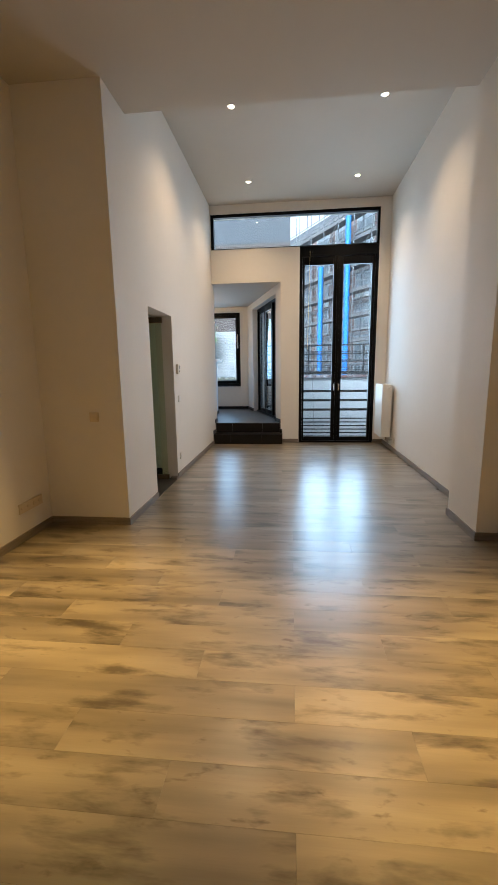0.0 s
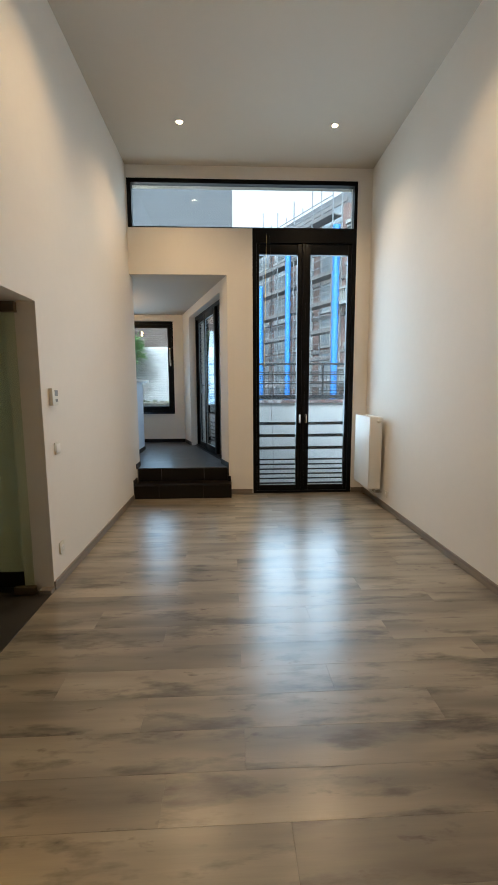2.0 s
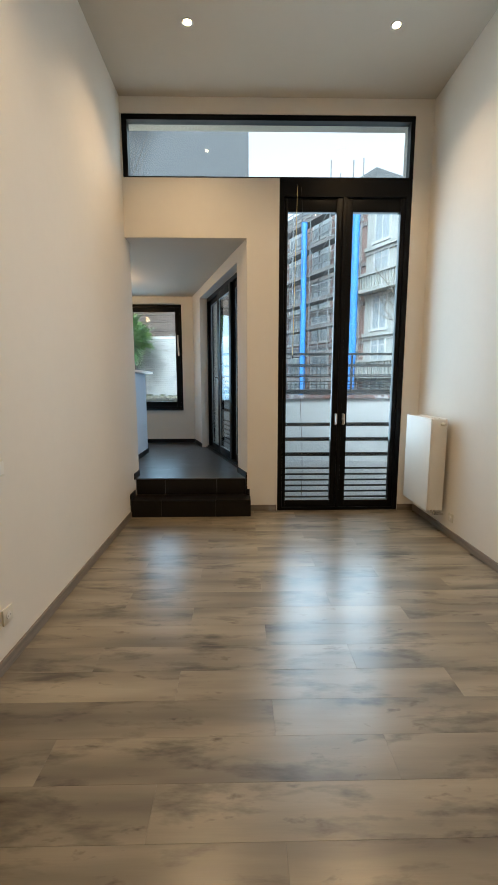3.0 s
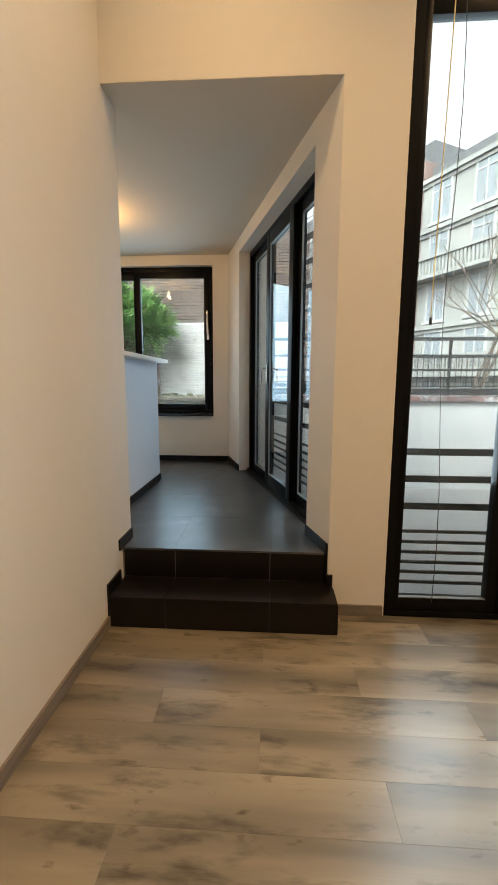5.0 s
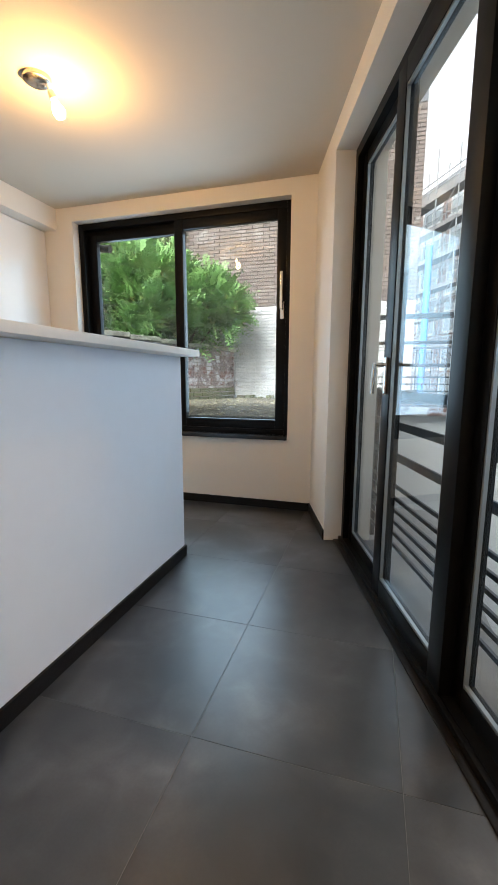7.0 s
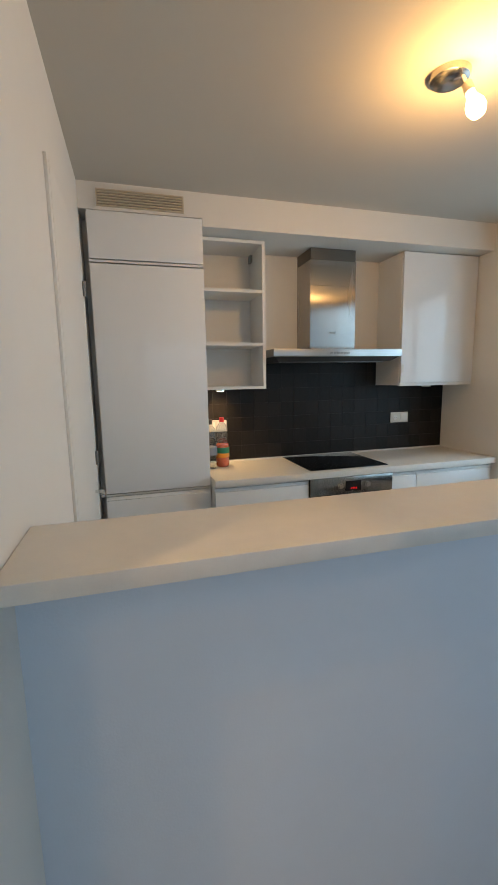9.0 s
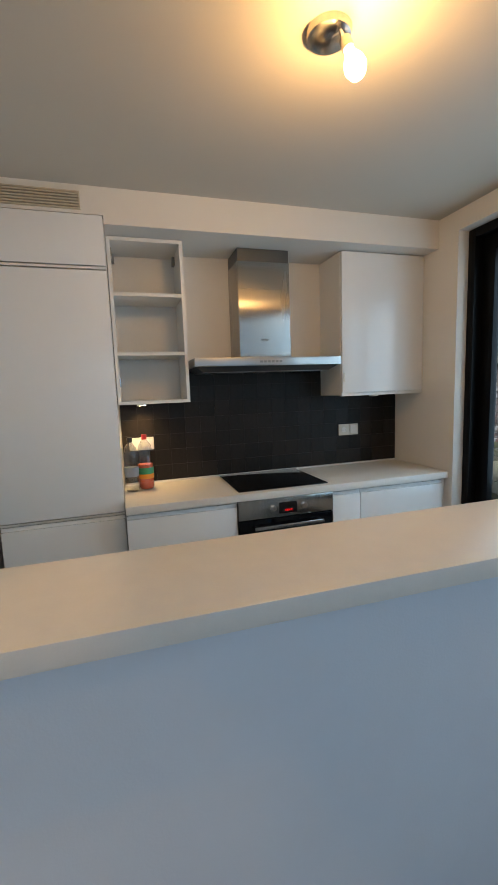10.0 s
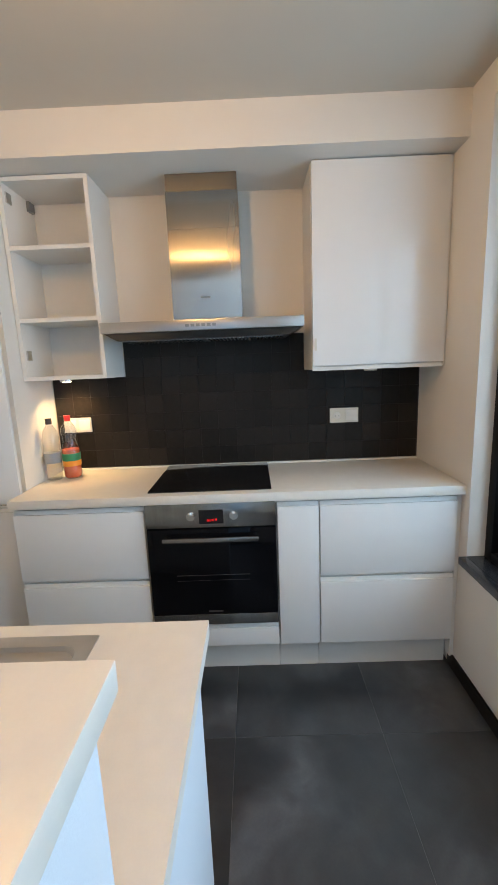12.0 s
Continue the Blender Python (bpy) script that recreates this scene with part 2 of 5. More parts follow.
WORKTOP = material("white_composite", (0.76, 0.72, 0.655), 0.34, vary=0.015, noise_scale=30)
BACKTILE = material("charcoal_tile", (0.016, 0.0135, 0.0115), 0.40, spec=0.16, vary=0.25, noise_scale=5, bump=0.25, bump_scale=50, rnd=0.35)
BACKGROUT = material("charcoal_grout", (0.05, 0.046, 0.042), 0.8)
HOB = material("black_ceramic_glass", (0.008, 0.008, 0.009), 0.08, vary=0.05)
OVENGLASS = material("black_oven_glass", (0.004, 0.004, 0.005), 0.06, vary=0.05, spec=0.2)
PLASTIC = material("white_plastic", (0.68, 0.65, 0.57), 0.35, vary=0.01)
GREYPLASTIC = material("grey_plastic", (0.22, 0.22, 0.21), 0.4)
ENAMEL = material("white_enamel", (0.78, 0.77, 0.73), 0.5, vary=0.008)
STEEL.node_tree.nodes["Principled BSDF"].inputs["Anisotropic"].default_value = 0.8
HOODSTEEL = material("hood_steel", (0.45, 0.425, 0.395), 0.27, metal=1.0, vary=0.02, noise_scale=2, grain=(1, 1, 0.1))
HOODSTEEL.node_tree.nodes["Principled BSDF"].inputs["Anisotropic"].default_value = 1.0
CANOPYSTEEL = material("satin_steel", (0.46, 0.44, 0.42), 0.30, metal=1.0, vary=0.02, noise_scale=2)
SINKSTEEL = material("satin_sink_steel", (0.55, 0.53, 0.50), 0.38, metal=1.0, vary=0.03)
TRAYSTEEL = material("dark_filter_tray", (0.035, 0.034, 0.033), 0.4)
DULLSTEEL = material("dull_steel", (0.17, 0.16, 0.145), 0.34, metal=0.9, vary=0.03)
BRASS = material("bronze_patch_fitting", (0.16, 0.115, 0.07), 0.35, metal=0.8, vary=0.1)
STONE = material("blue_stone", (0.022, 0.024, 0.028), 0.22, vary=0.2, noise_scale=12)
PANE = glass("window_glass", (0.86, 0.93, 0.965), 0.0, 0.045)
GREENGLASS = glass("green_tinted_glass", (0.90, 0.94, 0.85))
CLEAR = glass("clear_plastic", (0.84, 0.86, 0.87), 0.06, 0.10)
DRINK = material("orange_red_drink", (0.85, 0.15, 0.06), 0.15, vary=0.03)
CAPRED = material("red_cap", (0.7, 0.03, 0.03), 0.4)
CAPBLACK = material("black_cap", (0.02, 0.02, 0.02), 0.4)
LABELGREEN = material("green_label", (0.03, 0.24, 0.11), 0.4)
LABELORANGE = material("orange_label", (0.85, 0.30, 0.03), 0.4)
LABELGREY = material("grey_label", (0.25, 0.27, 0.30), 0.4)
SPOTGLOW = glow("halogen_glow", (1.0, 0.72, 0.42), 14)
BULBGLOW = glow("bulb_glow", (1.0, 0.66, 0.30), 9)
CREAM = material("yellowed_cream_plastic", (0.60, 0.50, 0.36), 0.45, vary=0.03)
WANDYELLOW = material("cream_yellow_plastic", (0.62, 0.50, 0.22), 0.4)
REDLED = glow("red_digits", (0.8, 0.01, 0.01), 0.35)
HALLFLOOR = material("dark_hall_tile", (0.026, 0.022, 0.018), 0.4, vary=0.15, bump=0.1)
HALLPAINT = material("hall_paint", (0.82, 0.82, 0.76), 0.7, vary=0.02, bump=0.1, bump_scale=200)
WHITEWASH = material("whitewashed_brick", (0.33, 0.345, 0.355), 0.8, vary=0.12, noise_scale=5, bump=0.5, bump_scale=40, island=0.25, spots=0.18)
BROWNBRICK = material("brown_brick", (0.062, 0.048, 0.044), 0.85, vary=0.2, noise_scale=6, bump=0.5, bump_scale=40, island=0.5)
REDBRICK = material("weathered_red_brick", (0.17, 0.135, 0.14), 0.85, vary=0.48, noise_scale=9, bump=0.6, bump_scale=40, island=0.7, spots=1.3)
SOOTMORTAR = material("sooty_mortar", (0.085, 0.075, 0.07), 0.9, vary=0.15, bump=0.4)
MORTAR = material("old_mortar", (0.19, 0.175, 0.165), 0.9, vary=0.15, bump=0.4)
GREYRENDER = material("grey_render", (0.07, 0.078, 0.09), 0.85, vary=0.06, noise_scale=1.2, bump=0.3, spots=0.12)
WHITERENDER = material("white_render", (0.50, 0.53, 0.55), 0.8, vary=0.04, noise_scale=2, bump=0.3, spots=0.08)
COPING = material("mossy_coping_stone", (0.19, 0.20, 0.175), 0.85, vary=0.3, noise_scale=7, bump=0.6)
MOSS = material("moss", (0.10, 0.11, 0.065), 0.95, vary=0.35, noise_scale=9, bump=0.8)
def patches(m, colour, scale, lo, hi, seed):
    """Lays blotches of another colour (old whitewash, bare red brick) over a material's own colour."""
    t = m.node_tree
    bsdf = t.nodes["Principled BSDF"]
    old = bsdf.inputs["Base Color"].links[0].from_socket
    tc, mp, n, r, mx = (t.nodes.new("ShaderNode" + k) for k in ("TexCoord", "Mapping", "TexNoise", "MapRange", "Mix"))
    mp.inputs["Location"].default_value = (seed, seed * 2, seed * 3)
    n.inputs["Scale"].default_value, n.inputs["Detail"].default_value, n.inputs["Roughness"].default_value = scale, 5, 0.65
    r.inputs["From Min"].default_value, r.inputs["From Max"].default_value = lo, hi
    mx.data_type = "RGBA"
    mx.inputs[7].default_value = (*colour, 1)
    t.links.new(tc.outputs["Object"], mp.inputs[0])
    t.links.new(mp.outputs[0], n.inputs["Vector"])
    t.links.new(n.outputs["Fac"], r.inputs[0])
    t.links.new(r.outputs[0], mx.inputs[0])
    t.links.new(old, mx.inputs[6])
    t.links.new(mx.outputs[2], bsdf.inputs["Base Color"])


EARTH = material("damp_earth", (0.095, 0.088, 0.064), 0.8, vary=0.45, noise_scale=7, bump=0.15, spots=0.4)
CONCRETE = material("wet_terrace_paving", (0.31, 0.315, 0.32), 0.35, vary=0.1, noise_scale=2, bump=0.3)
IRON = material("dark_iron", (0.018, 0.022, 0.026), 0.4, vary=0.2)
LEAF = material("leaf_green", (0.062, 0.14, 0.042), 0.5, vary=0.40, noise_scale=1.6, island=0.9)
LEAFDARK = material("leaf_dark_green", (0.055, 0.085, 0.030), 0.45, vary=0.48, noise_scale=2, island=0.9)
DEADLEAF = material("dead_leaf", (0.30, 0.28, 0.20), 0.8, vary=0.3, island=0.8)
CREEPER = material("withered_leaf", (0.16, 0.11, 0.07), 0.8, vary=0.4, island=0.8)
BARK = material("bark", (0.08, 0.07, 0.06), 0.9, vary=0.25, bump=0.6)
FACADE_BRICK = material("facade_brick", (0.19, 0.135, 0.125), 0.85, vary=0.15, noise_scale=0.8, spots=0.2)
FACADE_WHITE = material("classical_stucco", (0.25, 0.27, 0.27), 0.8, vary=0.06, noise_scale=0.6)
SCAFFOLD = material("galvanised_tube", (0.20, 0.22, 0.24), 0.5, metal=0.3, vary=0.1)
DECK = material("scaffold_board", (0.15, 0.15, 0.155), 0.8, vary=0.2)
BLUE = material("blue_plastic", (0.02, 0.16, 0.50), 0.5, vary=0.15, noise_scale=3)
# white far frames greyed, the bluish haze is put into their colour
FARFRAME = material("hazed_window_frame", (0.34, 0.36, 0.37), 0.6, vary=0.1, noise_scale=1)
FARGLASS = material("far_window_glass", (0.20, 0.24, 0.27), 0.1, vary=0.1)
ROOF = material("slate_roof", (0.10, 0.11, 0.12), 0.6, vary=0.15)
ASPHALT = material("asphalt", (0.055, 0.055, 0.055), 0.85, vary=0.2, noise_scale=2, bump=0.4)
patches(REDBRICK, (0.18, 0.085, 0.075), 6.0, 0.50, 0.64, 3.0)
patches(REDBRICK, (0.44, 0.45, 0.49), 7.0, 0.48, 0.60, 7.0)
patches(WHITEWASH, (0.15, 0.13, 0.12), 7.0, 0.62, 0.72, 5.0)
patches(MOSS, (0.14, 0.13, 0.11), 6.0, 0.50, 0.65, 2.0)
patches(LEAFDARK, (0.26, 0.31, 0.11), 14.0, 0.60, 0.64, 4.0)
patches(BROWNBRICK, (0.16, 0.15, 0.145), 5.0, 0.54, 0.66, 9.0)


# ---- mesh tools ----
def box(bm, a, b, m=None, bevel=0.0):
    """Adds a box between the corners a and b to bm; m turns it; bevel rounds its edges."""
    x0, y0, z0 = (min(a[i], b[i]) for i in range(3))
    x1, y1, z1 = (max(a[i], b[i]) for i in range(3))
    vs = [bm.verts.new((x, y, z)) for x in (x0, x1) for y in (y0, y1) for z in (z0, z1)]
    faces = [(0, 1, 3, 2), (4, 6, 7, 5), (0, 4, 5, 1), (2, 3, 7, 6), (0, 2, 6, 4), (1, 5, 7, 3)]
    fs = [bm.faces.new([vs[i] for i in f]) for f in faces]
    if bevel:
        edges = list({e for f in fs for e in f.edges})
        r = bmesh.ops.bevel(bm, geom=edges, offset=bevel, segments=2, affect="EDGES", profile=0.6)
        vs = list({v for f in r["faces"] for v in f.verts} | {v for v in vs if v.is_valid})
    if m is not None:
        bmesh.ops.transform(bm, matrix=m, verts=vs)
    return bm


def rod(bm, p, q, r, n=10, r2=None):
    """A round bar from p to q."""
    p, q = Vector(p), Vector(q)
    rot = (q - p).to_track_quat("Z", "Y").to_matrix().to_4x4()
    bmesh.ops.create_cone(bm, cap_ends=True, segments=n, radius1=r, radius2=r if r2 is None else r2, depth=(q - p).length,
                          matrix=Matrix.Translation((p + q) / 2) @ rot)
    return bm


def lathe(bm, profile, n=24, m=None):
    """Turns a list of (radius, height) round z."""
    rings = [[bm.verts.new((r * math.cos(2 * math.pi * i / n), r * math.sin(2 * math.pi * i / n), z)) for i in range(n)] for r, z in profile]
    for a, b in zip(rings, rings[1:]):
        for i in range(n):
            bm.faces.new((a[i], a[(i + 1) % n], b[(i + 1) % n], b[i]))
    bm.faces.new(rings[0][::-1])
    bm.faces.new(rings[-1])
    if m is not None:
        bmesh.ops.transform(bm, matrix=m, verts=[v for ring in rings for v in ring])
    return bm


def part(name, bm, mat, parent=None, label="", smooth=False):
    me = bpy.data.meshes.new(name)
    bm.normal_update()
    bm.to_mesh(me)
    bm.free()
    me.materials.append(mat)
    if smooth:
        for p in me.polygons:
            p.use_smooth = True
        me.set_sharp_from_angle(angle=radians(40))
    ob = new(name, me)
    if parent is not None:
        ob.parent = parent
        if parent.type == "EMPTY" or parent.matrix_basis != Matrix():
            ob.matrix_parent_inverse = parent.matrix_basis.inverted()
    if label:
        ob["label"] = label
    return ob


def boxpart(name, a, b, mat, parent=None, label="", bevel=0.0, m=None):
    return part(name, box(bmesh.new(), a, b, m, bevel), mat, parent, label, smooth=bevel > 0)


def thing(name, at, label, category, group=""):
    """An empty at the base of a thing; its parts are made in world places."""
    ob = new(name)
    ob.empty_display_size = 0.1
    ob.matrix_basis = Matrix.Translation(at)
    return tagged(ob, label, category, group)


def structure(name, bm, mat, label=""):
    return tagged(part(name, bm, mat), label, kind="structure")


def boxes(*pairs, bevel=0.0):
    bm = bmesh.new()
    for a, b in pairs:
        box(bm, a, b, bevel=bevel)
    return bm


def prism(outline, z0, z1):
    """An upright block over an outline of (x, y), anticlockwise."""
    bm = bmesh.new()
    lo_, hi_ = [bm.verts.new((*p, z0)) for p in outline], [bm.verts.new((*p, z1)) for p in outline]
    bm.faces.new(lo_[::-1]), bm.faces.new(hi_)
    for i in range(len(outline)):
        j = (i + 1) % len(outline)
        bm.faces.new((lo_[i], lo_[j], hi_[j], hi_[i]))
    return bm


# ---- the setting ----
K = 0.36                    # kitchen floor
HK = 2.83                   # kitchen ceiling
H = 4.10                    # ceiling of the high room
HL = 3.47                   # low ceiling at the entrance
XL, XR = -1.36, 1.69        # side walls of the high room
YW = 7.70                   # the wall with the double door
YN, YF = 7.895, 10.51       # kitchen: near wall, window wall
XB = -3.68                  # kitchen back wall
A, B = Vector((-0.14, YW, 0)), Vector((-1.02, YF, 0))   # slanted wall
U = (B - A).normalized()
N = Vector((U.y, -U.x, 0))
SL = Matrix(((U.x, N.x, 0, A.x), (U.y, N.y, 0, A.y), (0, 0, 1, 0), (0, 0, 0, 1)))   # x along the slanted wall, y outwards
LEN = (B - A).length

floor = structure("floor", boxes(((XL - 0.9, -3.2, -0.12), (XR + 0.6, YW + 0.25, -0.012))), SUBFLOOR, "grey-brown oak laminate floor with smoky knots")
structure("floor_kitchen", boxes(((XB, YW + 0.04, -0.12), (-0.05, YF + 0.3, K - 0.0015))), GROUT, "large dark grey floor tiles of the raised kitchen")
structure("floor_hall", boxes(((-3.2, 3.52, -0.12), (XL - 0.9, 7.6, -0.004)), ((XL - 0.9, 3.52, -0.012), (XL - 0.005, 5.2, -0.003))), HALLFLOOR, "dark hallway floor behind the glass door")

structure("wall_left", boxes(((XL - 0.2, 3.7, 0), (XL, 4.28, H)), ((XL - 0.2, 5.08, 0), (XL, YN, H)), ((XL - 0.2, 4.28, 1.965), (XL, 5.08, H))), PAINT, "tall white plastered side wall with a door opening")
structure("wall_entrance", boxes(((-2.6, 3.5, 0), (XL, 3.7, H))), PAINT, "white plastered wall return beside the entrance area")
structure("wall_entrance_left", boxes(((-2.3, -3.2, 0), (-2.08, 3.5, H))), PAINT, "white plastered wall of the entrance area")
structure("wall_back", boxes(((-2.3, -3.4, 0), (2.4, -3.2, H))), PAINT, "plain white back wall")
structure("wall_right", boxes(((XR, 3.94, 0), (XR + 0.25, YW + 0.3, H))), PAINT, "tall white plastered side wall")
structure("wall_pier", boxes(((1.48, 3.36, 0), (XR + 0.25, 3.94, H))), PAINT, "white plastered pier projecting from the wall")
structure("wall_entrance_right", boxes(((XR - 0.02, -3.2, 0), (XR + 0.25, 3.36, H))), PAINT, "white plastered wall near the entrance")
structure("wall_door", boxes(
    ((XL, YW, HK), (0.185, YW + 0.28, 3.385)), ((-0.14, YW, 0), (0.185, YW + 0.28, HK)),
    ((XL, YW, 3.955), (XR, YW + 0.28, H)), ((1.51, YW, 0), (XR, YW + 0.28, 3.955)), ((XL, YW, 3.385), (XL + 0.012, YW + 0.28, 3.955))), PAINT,
    "white wall with the double door, transom window and kitchen opening")
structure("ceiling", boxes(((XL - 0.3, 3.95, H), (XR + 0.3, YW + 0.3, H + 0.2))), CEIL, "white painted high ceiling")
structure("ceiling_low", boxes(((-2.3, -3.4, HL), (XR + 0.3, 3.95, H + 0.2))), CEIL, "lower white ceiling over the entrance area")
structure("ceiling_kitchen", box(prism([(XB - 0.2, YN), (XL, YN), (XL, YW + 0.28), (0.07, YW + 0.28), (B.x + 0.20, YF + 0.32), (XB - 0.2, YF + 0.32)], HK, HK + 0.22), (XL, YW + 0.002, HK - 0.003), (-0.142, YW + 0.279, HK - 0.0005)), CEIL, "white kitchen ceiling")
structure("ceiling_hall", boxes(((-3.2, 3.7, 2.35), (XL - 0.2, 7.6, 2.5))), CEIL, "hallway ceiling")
structure("wall_hall", boxes(((-2.62, 3.7, 0), (-2.46, 7.69, 2.35)), ((-2.46, 5.16, 0), (XL - 0.2, 5.30, 2.35))), HALLPAINT, "hallway wall behind the glass door")
structure("wall_kitchen_near", boxes(((XB - 0.2, YN - 0.2, 0), (XL - 0.2, YN, HK))), PAINT, "white kitchen wall with a flush door")
structure("wall_kitchen_back", boxes(((XB - 0.2, YN, 0), (XB, YF + 0.3, HK + 0.1))), PAINT, "white kitchen wall behind the units")
structure("wall_kitchen_soffit", boxes(((XB, 8.525, 2.66), (-3.26, YF, HK)), ((XB, YN, 2.70), (-3.26, 8.525, HK))), PAINT, "white boxed soffit above the kitchen units")
WZ0, WZ1, WX0, WX1 = 0.955, 2.715, -3.10, -1.21
structure("wall_window", boxes(((XB, YF, K - 0.1), (WX0, YF + 0.3, HK)), ((WX1, YF, K - 0.1), (B.x + 0.32, YF + 0.3, HK)),
                               ((WX0, YF, K - 0.1), (WX1, YF + 0.3, WZ0)), ((WX0, YF, WZ1), (WX1, YF + 0.3, HK))), PAINT, "white kitchen wall with the wide window")
S0, S1, SZ = 0.346, 2.36, 2.69
bm = bmesh.new()
for a, b in (((0, 0, 0), (S0, 0.3, HK)), ((S1, 0, 0), (LEN, 0.3, HK)), ((S0, 0, SZ), (S1, 0.3, HK)), ((S0, 0.06, 0), (S1, 0.3, K - 0.004))):
    box(bm, a, b, SL)
structure("wall_slanted", bm, PAINT, "white slanted kitchen wall with the tall glazed doors")

# skirtings
SK = 0.065
structure("baseboard", boxes(
    ((XL, 3.5, 0), (XL + 0.012, 4.28, SK)), ((XL, 5.08, 0), (XL + 0.012, 7.5, SK)), ((-2.08, 3.488, 0), (XL + 0.012, 3.5, SK)),
    ((-2.08, -3.2, 0), (-2.068, 3.488, SK)), ((XR - 0.012, 3.94, 0), (XR, YW, SK)), ((1.468, 3.348, 0), (1.48, 3.952, SK)),
    ((1.468, 3.94, 0), (XR, 3.952, SK)), ((1.48, 3.348, 0), (XR - 0.02, 3.36, SK)), ((XR - 0.032, -3.2, 0), (XR - 0.02, 3.348, SK)),
    ((-0.115, YW - 0.012, 0), (0.175, YW, SK)), ((1.51, YW - 0.012, 0), (XR - 0.012, YW, SK)), ((-2.08, -3.2, 0), (XR, -3.188, SK))), SKIRT, "grey-brown wooden skirting")
bm = boxes(((WX0 + 0.0 - 0.10, YF - 0.010, K), (B.x - 0.004, YF, K + SK)), ((XL, YW - 0.02, K), (XL + 0.010, YN, K + SK)),
           ((-1.612, 7.895, K), (-1.602, 9.468, K + SK)), ((-1.735, 9.468, K), (-1.602, 9.478, K + SK)), ((XL - 0.27, YN, K), (XL, YN + 0.01, K + SK)),
           ((XL, 7.49, 0), (XL + 0.010, YW - 0.02, 0.18 + SK)), ((-0.15, YW - 0.012, 0.18), (-0.115, YW, 0.18 + SK)))
box(bm, (0.012, -0.010, 0.18), (S0, 0, K + SK), SL)
box(bm, (S1, -0.010, K), (LEN, 0, K + SK), SL)
structure("baseboard_kitchen", bm, SLATE_RISER, "dark tile skirting of the kitchen and steps")

# steps
steps = thing("steps", (-0.74, 7.5, 0), "two steps of dark brown-black tiles up to the kitchen", "steps")
X0, X1, XE = XL + 0.012, -0.115, -0.14
for x0, x1 in ((X0, -1.042), (-1.038, -0.477), (-0.473, X1)):
    boxpart("riser_tile", (x0, 7.492, 0.002), (x1, 7.502, 0.168), SLATE_RISER, steps)
    boxpart("tread_tile", (x0, 7.488, 0.170), (x1, 7.735, 0.180), SLATE_RISER, steps, bevel=0.0015)
    boxpart("riser_tile", (x0, 7.735, 0.182), (min(x1, XE - 0.02), 7.743, 0.348), SLATE_RISER, steps)
boxpart("step_core", (X0, 7.503, 0), (X1 - 0.002, 7.735, 0.169), BACKGROUT, steps)
boxpart("side_tile", (X1 - 0.002, 7.492, 0.002), (X1 + 0.006, 7.688, 0.168), SLATE_RISER, steps)
boxpart("nosing_strip", (X0, 7.731, 0.3485), (XE - 0.03, 7.7435, 0.3488), SLATE_RISER, steps)

# ---- double door, transom ----
FY0, FY1 = YW + 0.005, YW + 0.085      # frame depth
door = thing("double_door", (0.84, FY0, 0), "tall black aluminium double door with two glazed leaves", "door")
part("door_frame", boxes(((0.187, FY0, 0), (0.235, FY1, 3.383)), ((1.455, FY0, 0), (1.508, FY1, 3.383)), ((0.235, FY0, 3.22), (1.455, FY1, 3.383)),
                         ((0.235, FY0, 0), (1.455, FY1, 0.03))), BLACK, door)
for name, x0, x1, g0, g1 in (("leaf", 0.238, 0.842, 0.272, 0.762), ("leaf", 0.846, 1.452, 0.926, 1.408)):
    leaf = part(name, boxes(((x0, FY0 + 0.012, 0.034), (g0, FY1 - 0.008, 3.215)), ((g1, FY0 + 0.012, 0.034), (x1, FY1 - 0.008, 3.215)),
                            ((g0, FY0 + 0.012, 0.034), (g1, FY1 - 0.008, 0.108)), ((g0, FY0 + 0.020, 3.085), (g1, FY1 - 0.008, 3.215)), bevel=0.003), BLACK, door, smooth=True)
    pane = boxpart("pane", (g0, FY0 + 0.04, 0.108), (g1, FY0 + 0.046, 3.085), PANE, leaf, "clear glass pane")
    pane.visible_shadow = False
    boxpart("glazing_bead", (g0, FY0 + 0.016, 0.100), (g1, FY0 + 0.038, 0.112), ALU, leaf)
boxpart("cover_strip", (0.822, FY0 - 0.004, 0.034), (0.866, FY0 + 0.012, 3.215), BLACK, door, bevel=0.003)
for x in (0.803, 0.885):
    bm = boxes(((x - 0.010, FY0 + 0.000, 0.945), (x + 0.010, FY0 + 0.014, 1.065)), bevel=0.003)
    box(bm, (x - 0.008, FY0 - 0.045, 1.045), (x + 0.008, FY0 + 0.004, 1.060), bevel=0.003)
    box(bm, (x - 0.009, FY0 - 0.052, 0.955), (x + 0.009, FY0 - 0.038, 1.062), bevel=0.004)
    part("handle", bm, CHROME, door, "polished metal lever handle", smooth=True)

transom = thing("window_transom", (0.08, FY0, 3.385), "wide black-framed transom window above the door", "window")
tx0, tx1, tz0, tz1 = XL + 0.013, 1.508, 3.387, 3.953
part("window_frame", boxes(((tx0, FY0, tz0), (tx0 + 0.05, FY1, tz1)), ((tx1 - 0.04, FY0, tz0), (tx1, FY1, tz1)),
                           ((tx0 + 0.05, FY0, tz1 - 0.05), (tx1 - 0.04, FY1, tz1)), ((tx0 + 0.05, FY0, tz0), (tx1 - 0.04, FY1, tz0 + 0.012))), BLACK, transom)
boxpart("pane", (tx0 + 0.05, FY0 + 0.04, tz0 + 0.012), (tx1 - 0.04, FY0 + 0.046, tz1 - 0.05), PANE, transom).visible_shadow = False

